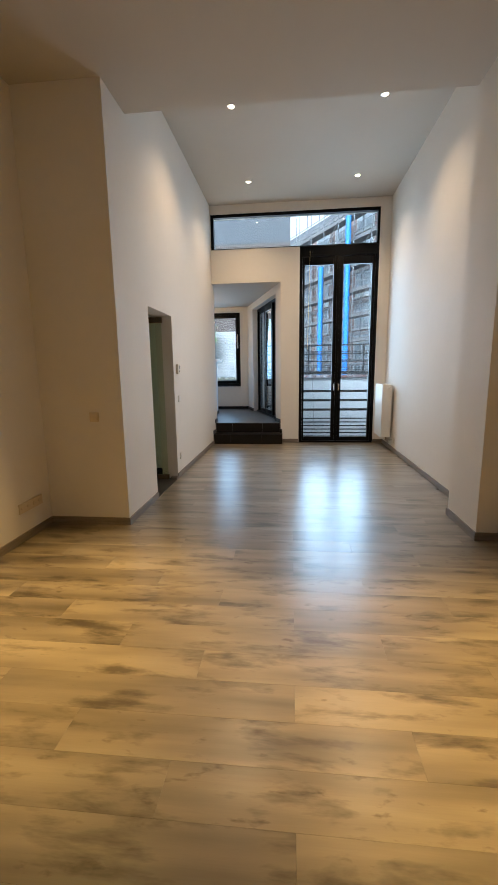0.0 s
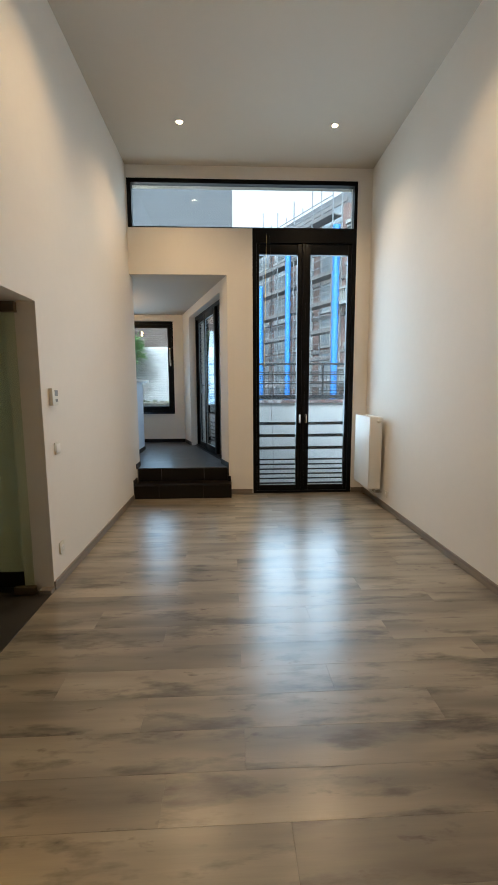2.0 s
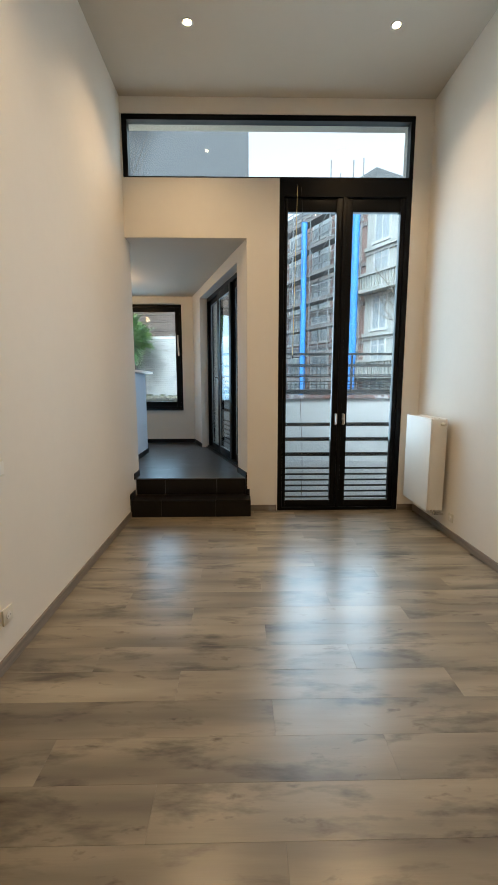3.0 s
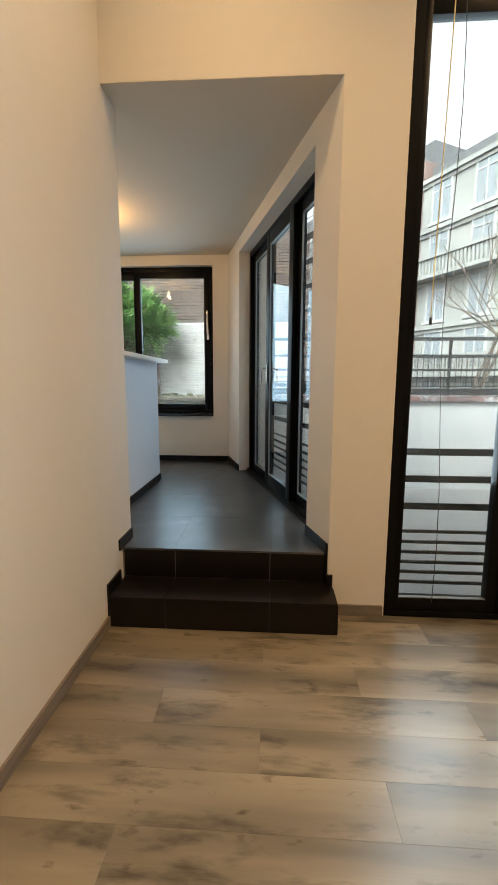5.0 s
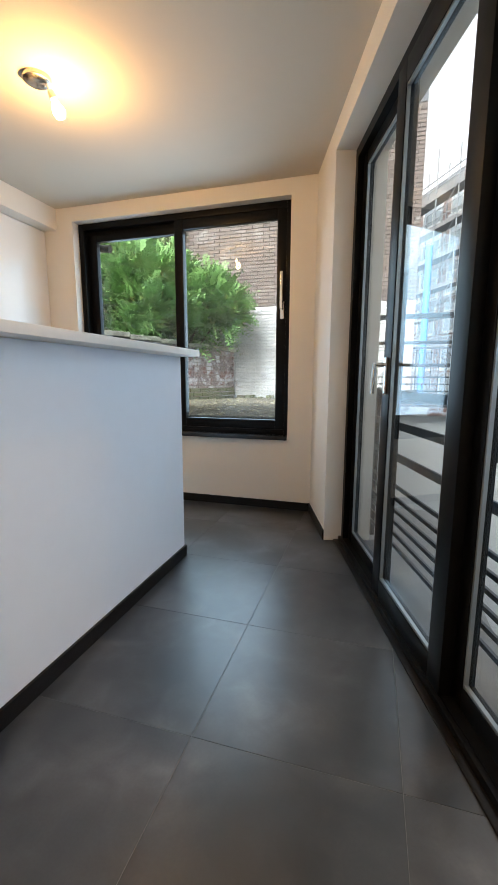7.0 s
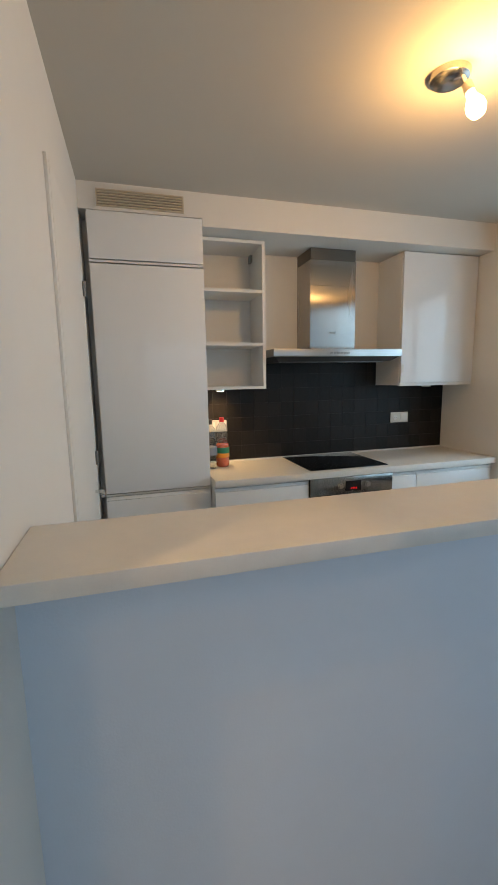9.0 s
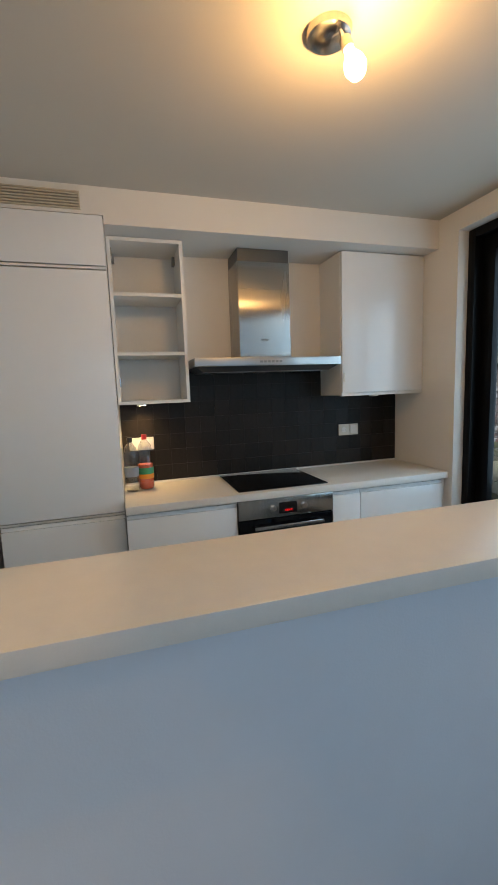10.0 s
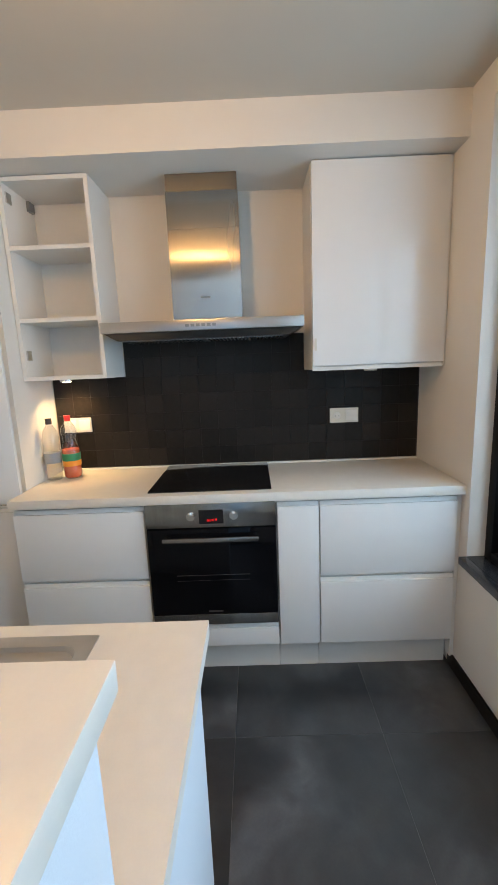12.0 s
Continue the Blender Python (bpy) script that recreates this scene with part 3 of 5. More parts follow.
# ---- kitchen window ----
win = thing("window_kitchen", (-2.15, 10.58, WZ0), "wide black two-part kitchen window with a sliding sash", "window")
wy0, wy1 = 10.585, 10.655
part("window_frame", boxes(((WX0, wy0, WZ0), (WX0 + 0.05, wy1, WZ1)), ((WX1 - 0.045, wy0, WZ0), (WX1, wy1, WZ1)), ((WX0 + 0.05, wy0, WZ1 - 0.05), (WX1 - 0.045, wy1, WZ1)),
                           ((WX0 + 0.05, wy0, WZ0), (WX1 - 0.045, wy1, WZ0 + 0.04)), bevel=0.003), BLACK, win, smooth=True)


def sash(x0, x1, y0, s):
    fr = part("sash", boxes(((x0, y0, WZ0 + 0.04), (x0 + s, y0 + 0.045, WZ1 - 0.05)), ((x1 - s, y0, WZ0 + 0.04), (x1, y0 + 0.045, WZ1 - 0.05)),
                            ((x0 + s, y0, WZ0 + 0.04), (x1 - s, y0 + 0.045, WZ0 + 0.04 + s)), ((x0 + s, y0, WZ1 - 0.05 - s), (x1 - s, y0 + 0.045, WZ1 - 0.05)), bevel=0.003), BLACK, win, smooth=True)
    boxpart("pane", (x0 + s, y0 + 0.02, WZ0 + 0.04 + s), (x1 - s, y0 + 0.026, WZ1 - 0.05 - s), PANE, fr, "clear glass pane").visible_shadow = False
    return fr


sash(WX0 + 0.05, -2.13, wy0 + 0.06, 0.085)
right_sash = sash(-2.19, WX1 - 0.045, wy0 + 0.008, 0.075)
bm = boxes(((-1.295, wy0 - 0.012, 1.86), (-1.265, wy0 + 0.008, 1.99)), bevel=0.003)
box(bm, (-1.292, wy0 - 0.050, 1.95), (-1.272, wy0 - 0.008, 1.975), bevel=0.003)
box(bm, (-1.292, wy0 - 0.055, 1.93), (-1.270, wy0 - 0.040, 2.20), bevel=0.004)
part("handle", bm, CHROME, win, "long polished metal window handle", smooth=True)
boxpart("window_sill", (WX0 - 0.0, YF - 0.035, WZ0 - 0.03), (WX1 + 0.0, YF - 0.001, WZ0 + 0.002), STONE, win, "dark polished stone sill", bevel=0.002)
boxpart("window_sill", (WX0, YF, WZ0 - 0.02), (WX1, wy0, WZ0 + 0.002), STONE, win, "dark polished stone sill")

# ---- tall glazed doors in the slanted wall ----
gd = thing("sliding_door", SL @ Vector((1.3, 0.12, K)), "tall black aluminium glazed terrace doors in three panes", "door")
g0, g1 = 0.115, 0.20


def slbox(*pairs, bevel=0.0):
    bm = bmesh.new()
    for a, b in pairs:
        box(bm, a, b, SL, bevel)
    return bm


part("door_frame", slbox(((S0, g0, K), (S0 + 0.05, g1, SZ)), ((S1 - 0.045, g0, K), (S1, g1, SZ)), ((S0 + 0.05, g0, SZ - 0.055), (S1 - 0.045, g1, SZ)),
                         ((S0 + 0.05, g0, K), (S1 - 0.045, g1, K + 0.03))), BLACK, gd)
for s0, s1, f, y in ((S0 + 0.05, 1.010, 0.075, 0.150), (0.985, 1.685, 0.090, 0.106), (1.675, S1 - 0.045, 0.060, 0.150)):
    z0, z1 = K + 0.03, SZ - 0.055
    fr = part("leaf", slbox(((s0, y, z0), (s0 + f, y + 0.042, z1)), ((s1 - f, y, z0), (s1, y + 0.042, z1)), ((s0 + f, y, z0), (s1 - f, y + 0.042, z0 + f)),
                            ((s0 + f, y, z1 - f), (s1 - f, y + 0.042, z1)), bevel=0.003), BLACK, gd, smooth=True)
    part("pane", slbox(((s0 + f, y + 0.018, z0 + f), (s1 - f, y + 0.024, z1 - f))), PANE, fr, "clear glass pane").visible_shadow = False
    part("gasket", slbox(((s0 + f, y + 0.004, z0 + f), (s0 + f + 0.008, y + 0.017, z1 - f)), ((s1 - f - 0.008, y + 0.004, z0 + f), (s1 - f, y + 0.017, z1 - f)),
                         ((s0 + f, y + 0.004, z0 + f), (s1 - f, y + 0.017, z0 + f + 0.010)), ((s0 + f, y + 0.004, z1 - f - 0.010), (s1 - f, y + 0.017, z1 - f))), ALU, fr, "grey aluminium glazing bead")
part("threshold", slbox(((S0, 0.062, K - 0.002), (S1, 0.093, K + 0.008)), bevel=0.003), SLATE_RISER, gd, "dark tiled threshold", smooth=True)
part("threshold_rail", slbox(((S0, 0.093, K), (S1, 0.114, K + 0.030)), bevel=0.002), BLACK, gd, smooth=True)
bm = slbox(((1.622, 0.094, 1.34), (1.648, 0.108, 1.50)), bevel=0.003)
rod(bm, SL @ Vector((1.635, 0.100, 1.47)), SL @ Vector((1.635, 0.050, 1.47)), 0.008)
rod(bm, SL @ Vector((1.635, 0.050, 1.475)), SL @ Vector((1.640, 0.045, 1.34)), 0.008)
part("handle", bm, CHROME, gd, "polished metal lever handle", smooth=True)

# ---- glass door in the side wall ----
gdoor = thing("glass_door", (XL - 0.10, 5.03, 0), "frameless green-tinted glass door with bronze patch fittings, open", "door")
boxpart("pane", (-2.27, 5.022, 0.012), (XL - 0.11, 5.032, 1.90), GREENGLASS, gdoor)
boxpart("patch_fitting", (-1.645, 5.008, 1.885), (XL - 0.10, 5.046, 1.95), BRASS, gdoor, bevel=0.003)
boxpart("patch_fitting", (-1.60, 5.008, 0.008), (XL - 0.10, 5.046, 0.060), BRASS, gdoor, bevel=0.003)
boxpart("threshold_strip", (XL - 0.2, 4.285, -0.003), (XL + 0.002, 5.02, 0.003), HALLFLOOR, gdoor, "dark tiled threshold")
boxpart("jamb_block", (XL - 0.08, 5.02, -0.002), (XL + 0.004, 5.078, 0.030), SKIRT, gdoor, "small wooden block at the jamb")
boxpart("hall_skirting", (-2.455, 5.148, 0), (XL - 0.205, 5.159, 0.11), SLATE_RISER, gdoor, "dark tiled hallway skirting")

# ---- fixtures of the high room ----
th = thing("thermostat", (XL, 5.24, 1.28), "small white wall thermostat with a grey display", "thermostat")
boxpart("case", (XL, 5.19, 1.29), (XL + 0.028, 5.285, 1.41), PLASTIC, th, bevel=0.005)
boxpart("display", (XL + 0.0285, 5.225, 1.355), (XL + 0.030, 5.275, 1.395), GREYPLASTIC, th, "dark grey display")
boxpart("button", (XL + 0.028, 5.235, 1.315), (XL + 0.031, 5.265, 1.335), GREYPLASTIC, th, "grey button")


def switch(name, p, w, h, axis, gangs, label, sockets=False, mats=(PLASTIC, MATTWHITE)):
    """A wall plate of width w and height h centred at p; axis is the wall's normal, as a turn about z."""
    m = pose(*p, 0, 0, axis)
    t = tagged(new(name), label, "socket" if sockets else "light switch")
    t.matrix_basis = Matrix.Translation(p)
    part("plate", box(bmesh.new(), (-w / 2, -0.010, -h / 2), (w / 2, 0, h / 2), m, 0.003), mats[0], t, smooth=True)
    for i in range(gangs):
        cx = (i + 0.5) * w / gangs - w / 2
        if i < sockets:
            bm = bmesh.new()
            bmesh.ops.create_cone(bm, cap_ends=True, segments=20, radius1=0.020, radius2=0.019, depth=0.004, matrix=m @ Matrix.Translation((cx, -0.0115, 0)) @ pose(0, 0, 0, 90))
            part("socket_well", bm, mats[1], t)
            bm = bmesh.new()
            for dx in (-0.0095, 0.0095):
                bmesh.ops.create_cone(bm, cap_ends=True, segments=8, radius1=0.0026, radius2=0.0026, depth=0.004, matrix=m @ Matrix.Translation((cx + dx, -0.0125, -0.002)) @ pose(0, 0, 0, 90))
            part("contact_hole", bm, GREYPLASTIC, t, "dark contact holes")
        else:
            part("rocker", box(bmesh.new(), (cx - w / gangs * 0.40, -0.014, -h * 0.36), (cx + w / gangs * 0.40, -0.008, h * 0.36), m, 0.002), mats[1], t, smooth=True)
    return t


switch("light_switch", (XL, 5.265, 0.985), 0.085, 0.085, 90, 1, "white plastic light switch on the plastered wall")
switch("wall_socket", (XL, 5.235, 0.26), 0.08, 0.08, 90, 1, "white plastic wall socket above the skirting", True)
switch("light_switch", (-1.61, 3.5, 0.955), 0.08, 0.08, 0, 1, "cream plastic light switch on the wall return", mats=(CREAM, CREAM))
switch("wall_socket", (-2.08, 3.22, 0.27), 0.30, 0.08, 90, 4, "row of four cream wall sockets", 4, (CREAM, CREAM))
switch("wall_socket", (XR, 6.88, 0.18), 0.08, 0.08, -90, 1, "white plastic wall socket beside the radiator", True)
switch("light_switch", SL @ Vector((2.42, 0, 1.47)), 0.045, 0.085, SL.to_euler().z * 180 / math.pi, 1, "slim white plastic switch on the kitchen wall")

rad = thing("radiator", (1.63, 7.25, 0.18), "white steel panel radiator mounted sideways on the wall", "radiator")
RY0, RY1, RZ0, RZ1 = 6.97, 7.52, 0.215, 1.068
boxpart("front_panel", (1.50, RY0, RZ0), (1.515, RY1, RZ1), ENAMEL, rad, bevel=0.006)
boxpart("back_panel", (1.635, RY0, RZ0), (1.65, RY1, RZ1), ENAMEL, rad, bevel=0.006)
boxpart("side_cover", (1.515, RY0, RZ0 + 0.005), (1.635, RY0 + 0.012, RZ1 - 0.005), ENAMEL, rad, bevel=0.003)
boxpart("side_cover", (1.515, RY1 - 0.012, RZ0 + 0.005), (1.635, RY1, RZ1 - 0.005), ENAMEL, rad, bevel=0.003)
bm = boxes(((1.515, RY0 + 0.012, RZ1 - 0.017), (1.635, RY1 - 0.012, RZ1 - 0.007)))
for i in range(17):
    box(bm, (1.52, RY0 + 0.03 + i * 0.03, RZ1 - 0.007), (1.63, RY0 + 0.038 + i * 0.03, RZ1 - 0.002))
part("top_grille", bm, ENAMEL, rad)
bm = bmesh.new()
for i in range(15):
    box(bm, (1.52, RY0 + 0.03 + i * 0.034, RZ0 + 0.015), (1.63, RY0 + 0.034 + i * 0.034, RZ1 - 0.025))
part("convector_fins", bm, ENAMEL, rad)
part("valve", rod(rod(bmesh.new(), (1.60, RY0 - 0.005, 1.02), (1.60, RY0 - 0.045, 1.02), 0.016, 14), (1.60, RY0 - 0.045, 1.02), (1.60, RY0 - 0.065, 1.02), 0.013, 14), PLASTIC, rad, "white valve head", smooth=True)
bm = bmesh.new()
for y in (RY0 + 0.06, RY0 + 0.11):
    rod(bm, (1.60, y, RZ0), (1.60, y, 0.16), 0.008)
    rod(bm, (1.60, y, 0.165), (XR, y, 0.165), 0.008)
part("pipe", bm, CHROME, rad, "short metal connection pipes", smooth=True)
for y in (RY0 + 0.12, RY1 - 0.15):
    boxpart("bracket", (1.65, y, 0.35), (XR, y + 0.03, 0.98), ENAMEL, rad)


def downlight(x, y, z):
    t = thing("recessed_spotlight", (x, y, z), "small round recessed halogen spotlight, lit", "spotlight", "recessed spotlights")
    part("rim", lathe(bmesh.new(), [(0.030, 0.004), (0.043, 0.004), (0.043, -0.004), (0.036, -0.006), (0.030, -0.002)], 28, Matrix.Translation((x, y, z))), CHROME, t, "metal rim", smooth=True)
    part("lamp", lathe(bmesh.new(), [(0.001, 0.0), (0.029, 0.0), (0.029, -0.003), (0.001, -0.004)], 20, Matrix.Translation((x, y, z))), SPOTGLOW, t, "glowing halogen lamp")
    return t


first = downlight(*HIGH_SPOTS[0], H)
for x, y in HIGH_SPOTS[1:]:
    copy_thing(first, pose(x, y, H))
for x, y in LOW_SPOTS:
    copy_thing(first, pose(x, y, HL))

# ---- kitchen ceiling lamp ----
lampt = thing("ceiling_lamp", (-2.20, 9.19, HK), "round metal ceiling rose with one bare bulb on a short arm", "ceiling lamp")
part("ceiling_rose", lathe(bmesh.new(), [(0.001, -0.028), (0.045, -0.028), (0.062, -0.018), (0.066, 0.0), (0.001, 0.0)], 28, Matrix.Translation((-2.20, 9.19, HK))), STEEL, lampt, smooth=True)
part("arm", rod(rod(bmesh.new(), (-2.19, 9.192, HK - 0.02), (-2.150, 9.20, HK - 0.035), 0.006), (-2.150, 9.20, HK - 0.035), (-2.138, 9.208, HK - 0.070), 0.006), CHROME, lampt, smooth=True)
socket_m = look((-2.140, 9.207, HK - 0.062), (-2.10, 9.222, HK - 0.17)) @ pose(0, 0, 0, 180, 0, 0)
part("lamp_holder", lathe(bmesh.new(), [(0.001, 0), (0.016, 0), (0.017, 0.035), (0.001, 0.035)], 18, socket_m), STEEL, lampt, smooth=True)
bulb = part("bulb", lathe(bmesh.new(), [(0.001, 0.035), (0.013, 0.036), (0.016, 0.052), (0.028, 0.078), (0.030, 0.095), (0.022, 0.116), (0.001, 0.124)], 22, socket_m), BULBGLOW, lampt, "glowing light bulb", smooth=True)
bulb.visible_shadow = False

# ---- breakfast bar and island ----
bar = thing("breakfast_bar", (-1.68, 8.7, K), "white half-height bar wall with a white top slab", "breakfast bar")
boxpart("bar_wall", (-1.735, YN, K), (-1.612, 9.468, 1.522), BLUELIT_PAINT, bar, "white plastered half wall")
boxpart("top_slab", (-1.757, YN + 0.001, 1.524), (-1.503, 9.484, 1.557), WORKTOP, bar, "smooth white composite slab", bevel=0.004)
isl = thing("kitchen_island", (-2.0, 8.7, K), "white island worktop with cabinets and an inset sink", "kitchen island")
sx0, sx1, sy0, sy1 = -2.20, -1.83, 8.35, 9.265
part("worktop", boxes(((-2.25, YN, 1.228), (sx0, 9.497, 1.26)), ((sx1, YN, 1.228), (-1.737, 9.497, 1.26)), ((sx0, YN, 1.228), (sx1, sy0, 1.26)),
                      ((sx0, sy1, 1.228), (sx1, 9.497, 1.26))), WORKTOP, isl, "white composite worktop")
boxpart("end_panel", (-2.215, 9.455, K + 0.002), (-1.737, 9.475, 1.226), BLUELIT_PAINT, isl)
boxpart("plinth", (-2.17, YN, K), (-1.74, 9.453, K + 0.13), MATTWHITE, isl)
for y0, y1 in ((7.90, 8.66), (8.664, 9.452)):
    body = boxpart("cabinet_body", (-2.20, y0, K + 0.13), (-1.74, y1, 1.226), MATTWHITE, isl)
    boxpart("door", (-2.22, y0 + 0.002, K + 0.14), (-2.201, y1 - 0.002, 1.19), GLOSS, body, bevel=0.002)
sink = thing("sink", (-2.0, 8.8, 1.26), "stainless steel inset sink with a drainer", "sink")


def tray(x0, x1, y0, y1, depth):
    """A pressed steel basin: a flat rim whose inner edge is rounded and turns down to a flat bottom."""
    bm = bmesh.new()
    rings = []
    for inset, r, z in ((0, 0.004, 1.2602), (0, 0.004, 1.2625), (0.024, 0.030, 1.2625), (0.030, 0.032, 1.2605), (0.034, 0.034, 1.2605 - depth * 0.85), (0.042, 0.034, 1.2605 - depth)):
        ring = []
        for k, (cx, cy) in enumerate(((x1 - inset - r, y1 - inset - r), (x0 + inset + r, y1 - inset - r), (x0 + inset + r, y0 + inset + r), (x1 - inset - r, y0 + inset + r))):
            for i in range(7):
                a = math.pi / 2 * (k + i / 6)
                ring.append(bm.verts.new((cx + r * math.cos(a), cy + r * math.sin(a), z)))
        rings.append(ring)
    for p, q in zip(rings, rings[1:]):
        for i in range(len(p)):
            bm.faces.new((p[i], p[(i + 1) % len(p)], q[(i + 1) % len(p)], q[i]))
    bm.faces.new(rings[-1])
    return bm


part("drainer", tray(sx0 - 0.008, sx1 + 0.008, 8.865, sy1 + 0.008, 0.012), SINKSTEEL, sink, smooth=True)
part("bowl", tray(sx0 - 0.008, sx1 + 0.008, sy0 - 0.008, 8.863, 0.16), SINKSTEEL, sink, smooth=True)
for i in range(5):
    boxpart("drainer_ridge", (sx0 + 0.09 + i * 0.045, 8.93, 1.2486), (sx0 + 0.100 + i * 0.045, sy1 - 0.075, 1.2515), SINKSTEEL, sink, bevel=0.001)

# ---- wall units along the back wall ----
XF = -3.155                     # fronts of the base units
ZC0, ZC1 = 1.226, 1.266         # counter


def front(parent, x, y0, y1, z0, z1, name="door", thick=0.02, bevel=0.002, lip=True):
    """A gloss front in the plane x with a recessed grip lip along its top."""
    bm = box(bmesh.new(), (x - thick, y0, z0), (x, y1, z1 - (0.022 if lip else 0)), bevel=bevel)
    if lip:
        box(bm, (x - thick, y0, z1 - 0.023), (x - 0.010, y1, z1 - 0.002), bevel=0.001)
    return part(name, bm, GLOSS, parent, smooth=True)


tall = thing("tall_cabinet", (-3.45, 8.2, K), "tall white gloss cabinet for a built-in fridge", "cabinet")
boxpart("body", (XB + 0.001, 7.925, K + 0.1), (-3.300, 8.523, 2.698), MATTWHITE, tall)
boxpart("filler_strip", (-3.62, 7.897, K), (-3.40, 7.923, 2.69), MATTWHITE, tall)
front(tall, -3.25, 7.932, 8.521, 2.462, 2.694, lip=False)
front(tall, -3.25, 7.932, 8.521, 1.215, 2.438, lip=False)
front(tall, -3.25, 7.932, 8.521, 0.52, 1.196)
boxpart("plinth", (-3.60, 7.925, K), (-3.31, 8.523, K + 0.15), MATTWHITE, tall)
boxpart("grip_profile", (-3.299, 7.932, 2.446), (-3.254, 8.521, 2.456), MATTWHITE, tall, "recessed white profile")
boxpart("grip_profile", (-3.299, 7.932, 1.202), (-3.254, 8.521, 1.209), MATTWHITE, tall, "recessed white profile")

vent = thing("ventilation_grille", (-3.26, 8.2, 2.72), "cream slotted ventilation grille in the soffit", "ventilation grille")
boxpart("backing", (-3.2597, 7.99, 2.722), (-3.256, 8.42, 2.79), SKIRT, vent)
for a, b in (((-3.26, 7.985, 2.716), (-3.246, 8.425, 2.722)), ((-3.26, 7.985, 2.790), (-3.246, 8.425, 2.796)), ((-3.26, 7.985, 2.722), (-3.246, 7.991, 2.790)), ((-3.26, 8.419, 2.722), (-3.246, 8.425, 2.790))):
    boxpart("frame", a, b, CREAM, vent)
for i in range(5):
    boxpart("slat", (-3.256, 7.992, 2.727 + i * 0.013), (-3.245, 8.418, 2.7345 + i * 0.013), CREAM, vent)


def base_unit(y0, y1, fronts, label, cat="cabinet"):
    t = thing("base_cabinet", (-3.4, (y0 + y1) / 2, K), label, cat, "base cabinets")
    boxpart("body", (XB + 0.001, y0, K + 0.15), (XF - 0.022, y1, ZC0 - 0.001), MATTWHITE, t)
    boxpart("plinth", (-3.30, y0, K), (-3.215, y1, K + 0.149), MATTWHITE, t)
    for z0, z1 in fronts:
        front(t, XF, y0 + 0.002, y1 - 0.002, z0, z1, "drawer_front")
    return t


base_unit(8.527, 9.112, ((0.518, 0.858), (0.872, 1.212)), "white gloss base cabinet with two wide drawers")
ob = base_unit(9.114, 9.696, ((0.518, 0.628),), "white gloss base cabinet under the oven")
base_unit(9.698, 9.884, ((0.518, 1.212),), "narrow white gloss base cabinet")
base_unit(9.886, 10.49, ((0.518, 0.846), (0.860, 1.212)), "white gloss base cabinet with two wide drawers in the corner")
boxpart("filler_strip", (XB + 0.001, 10.492, K + 0.06), (XF - 0.012, YF - 0.001, ZC0 - 0.001), MATTWHITE, ob)
top = thing("countertop", (-3.4, 9.5, ZC0), "long white composite countertop", "countertop")
boxpart("slab", (XB + 0.001, 8.527, ZC0), (-3.130, YF - 0.001, ZC1), WORKTOP, top, bevel=0.003)
boxpart("sealing_strip", (XB + 0.001, 8.53, ZC1), (XB + 0.014, YF - 0.002, ZC1 + 0.008), ENAMEL, top, "white sealing strip")

oven = thing("oven", (-3.3, 9.405, 0.64), "built-in steel oven with a black glass door", "oven")
oy0, oy1 = 9.118, 9.692
boxpart("body", (XF - 0.021, oy0, 0.634), (XF - 0.004, oy1, 1.222), HOB, oven)
boxpart("control_panel", (XF - 0.004, oy0, 1.112), (XF + 0.012, oy1, 1.221), STEEL, oven, bevel=0.002)
boxpart("door_glass", (XF - 0.004, oy0 + 0.002, 0.694), (XF + 0.014, oy1 - 0.002, 1.106), OVENGLASS, oven, "glossy black glass door", bevel=0.002)
boxpart("door_trim", (XF - 0.004, oy0 + 0.002, 0.640), (XF + 0.014, oy1 - 0.002, 0.692), STEEL, oven, bevel=0.002)
boxpart("display", (XF + 0.0121, 9.355, 1.130), (XF + 0.0145, 9.462, 1.193), HOB, oven, "black display")
bm = bmesh.new()
for i in range(4):
    y = 9.390 + i * 0.012
    for dz in (0, 0.0045, 0.009):
        box(bm, (XF + 0.0146, y, 1.142 + dz), (XF + 0.0150, y + 0.007, 1.1432 + dz))
    for dy in (0, 0.006):
        box(bm, (XF + 0.0146, y + dy, 1.142), (XF + 0.0150, y + dy + 0.001, 1.152))
part("digits", bm, REDLED, oven, "glowing red digits")
for y in (9.318, 9.508):
    part("knob", rod(rod(bmesh.new(), (XF + 0.012, y, 1.165), (XF + 0.016, y, 1.165), 0.019, 24), (XF + 0.016, y, 1.165), (XF + 0.030, y, 1.165), 0.014, 24), CHROME, oven, "round metal knob", smooth=True)
bm = box(bmesh.new(), (XF + 0.042, 9.195, 1.058), (XF + 0.056, 9.615, 1.080), bevel=0.005)
for y in (9.205, 9.595):
    box(bm, (XF + 0.012, y, 1.060), (XF + 0.044, y + 0.014, 1.078), bevel=0.002)
part("handle", bm, STEEL, oven, "long steel bar handle", smooth=True)
part("inner_rail", boxes(((XF + 0.0141, 9.24, 0.885), (XF + 0.0146, 9.57, 0.888)), ((XF + 0.0141, 9.24, 0.860), (XF + 0.0146, 9.57, 0.862))), STEEL, oven)
boxpart("badge", (XF + 0.0141, 9.375, 0.704), (XF + 0.0148, 9.44, 0.712), STEEL, oven, "small metal badge")

hob = thing("hob", (-3.42, 9.405, ZC1), "black ceramic glass hob with a steel edge", "hob")
boxpart("glass_plate", (-3.672, 9.130, ZC1 + 0.001), (-3.175, 9.678, ZC1 + 0.006), HOB, hob, bevel=0.001)

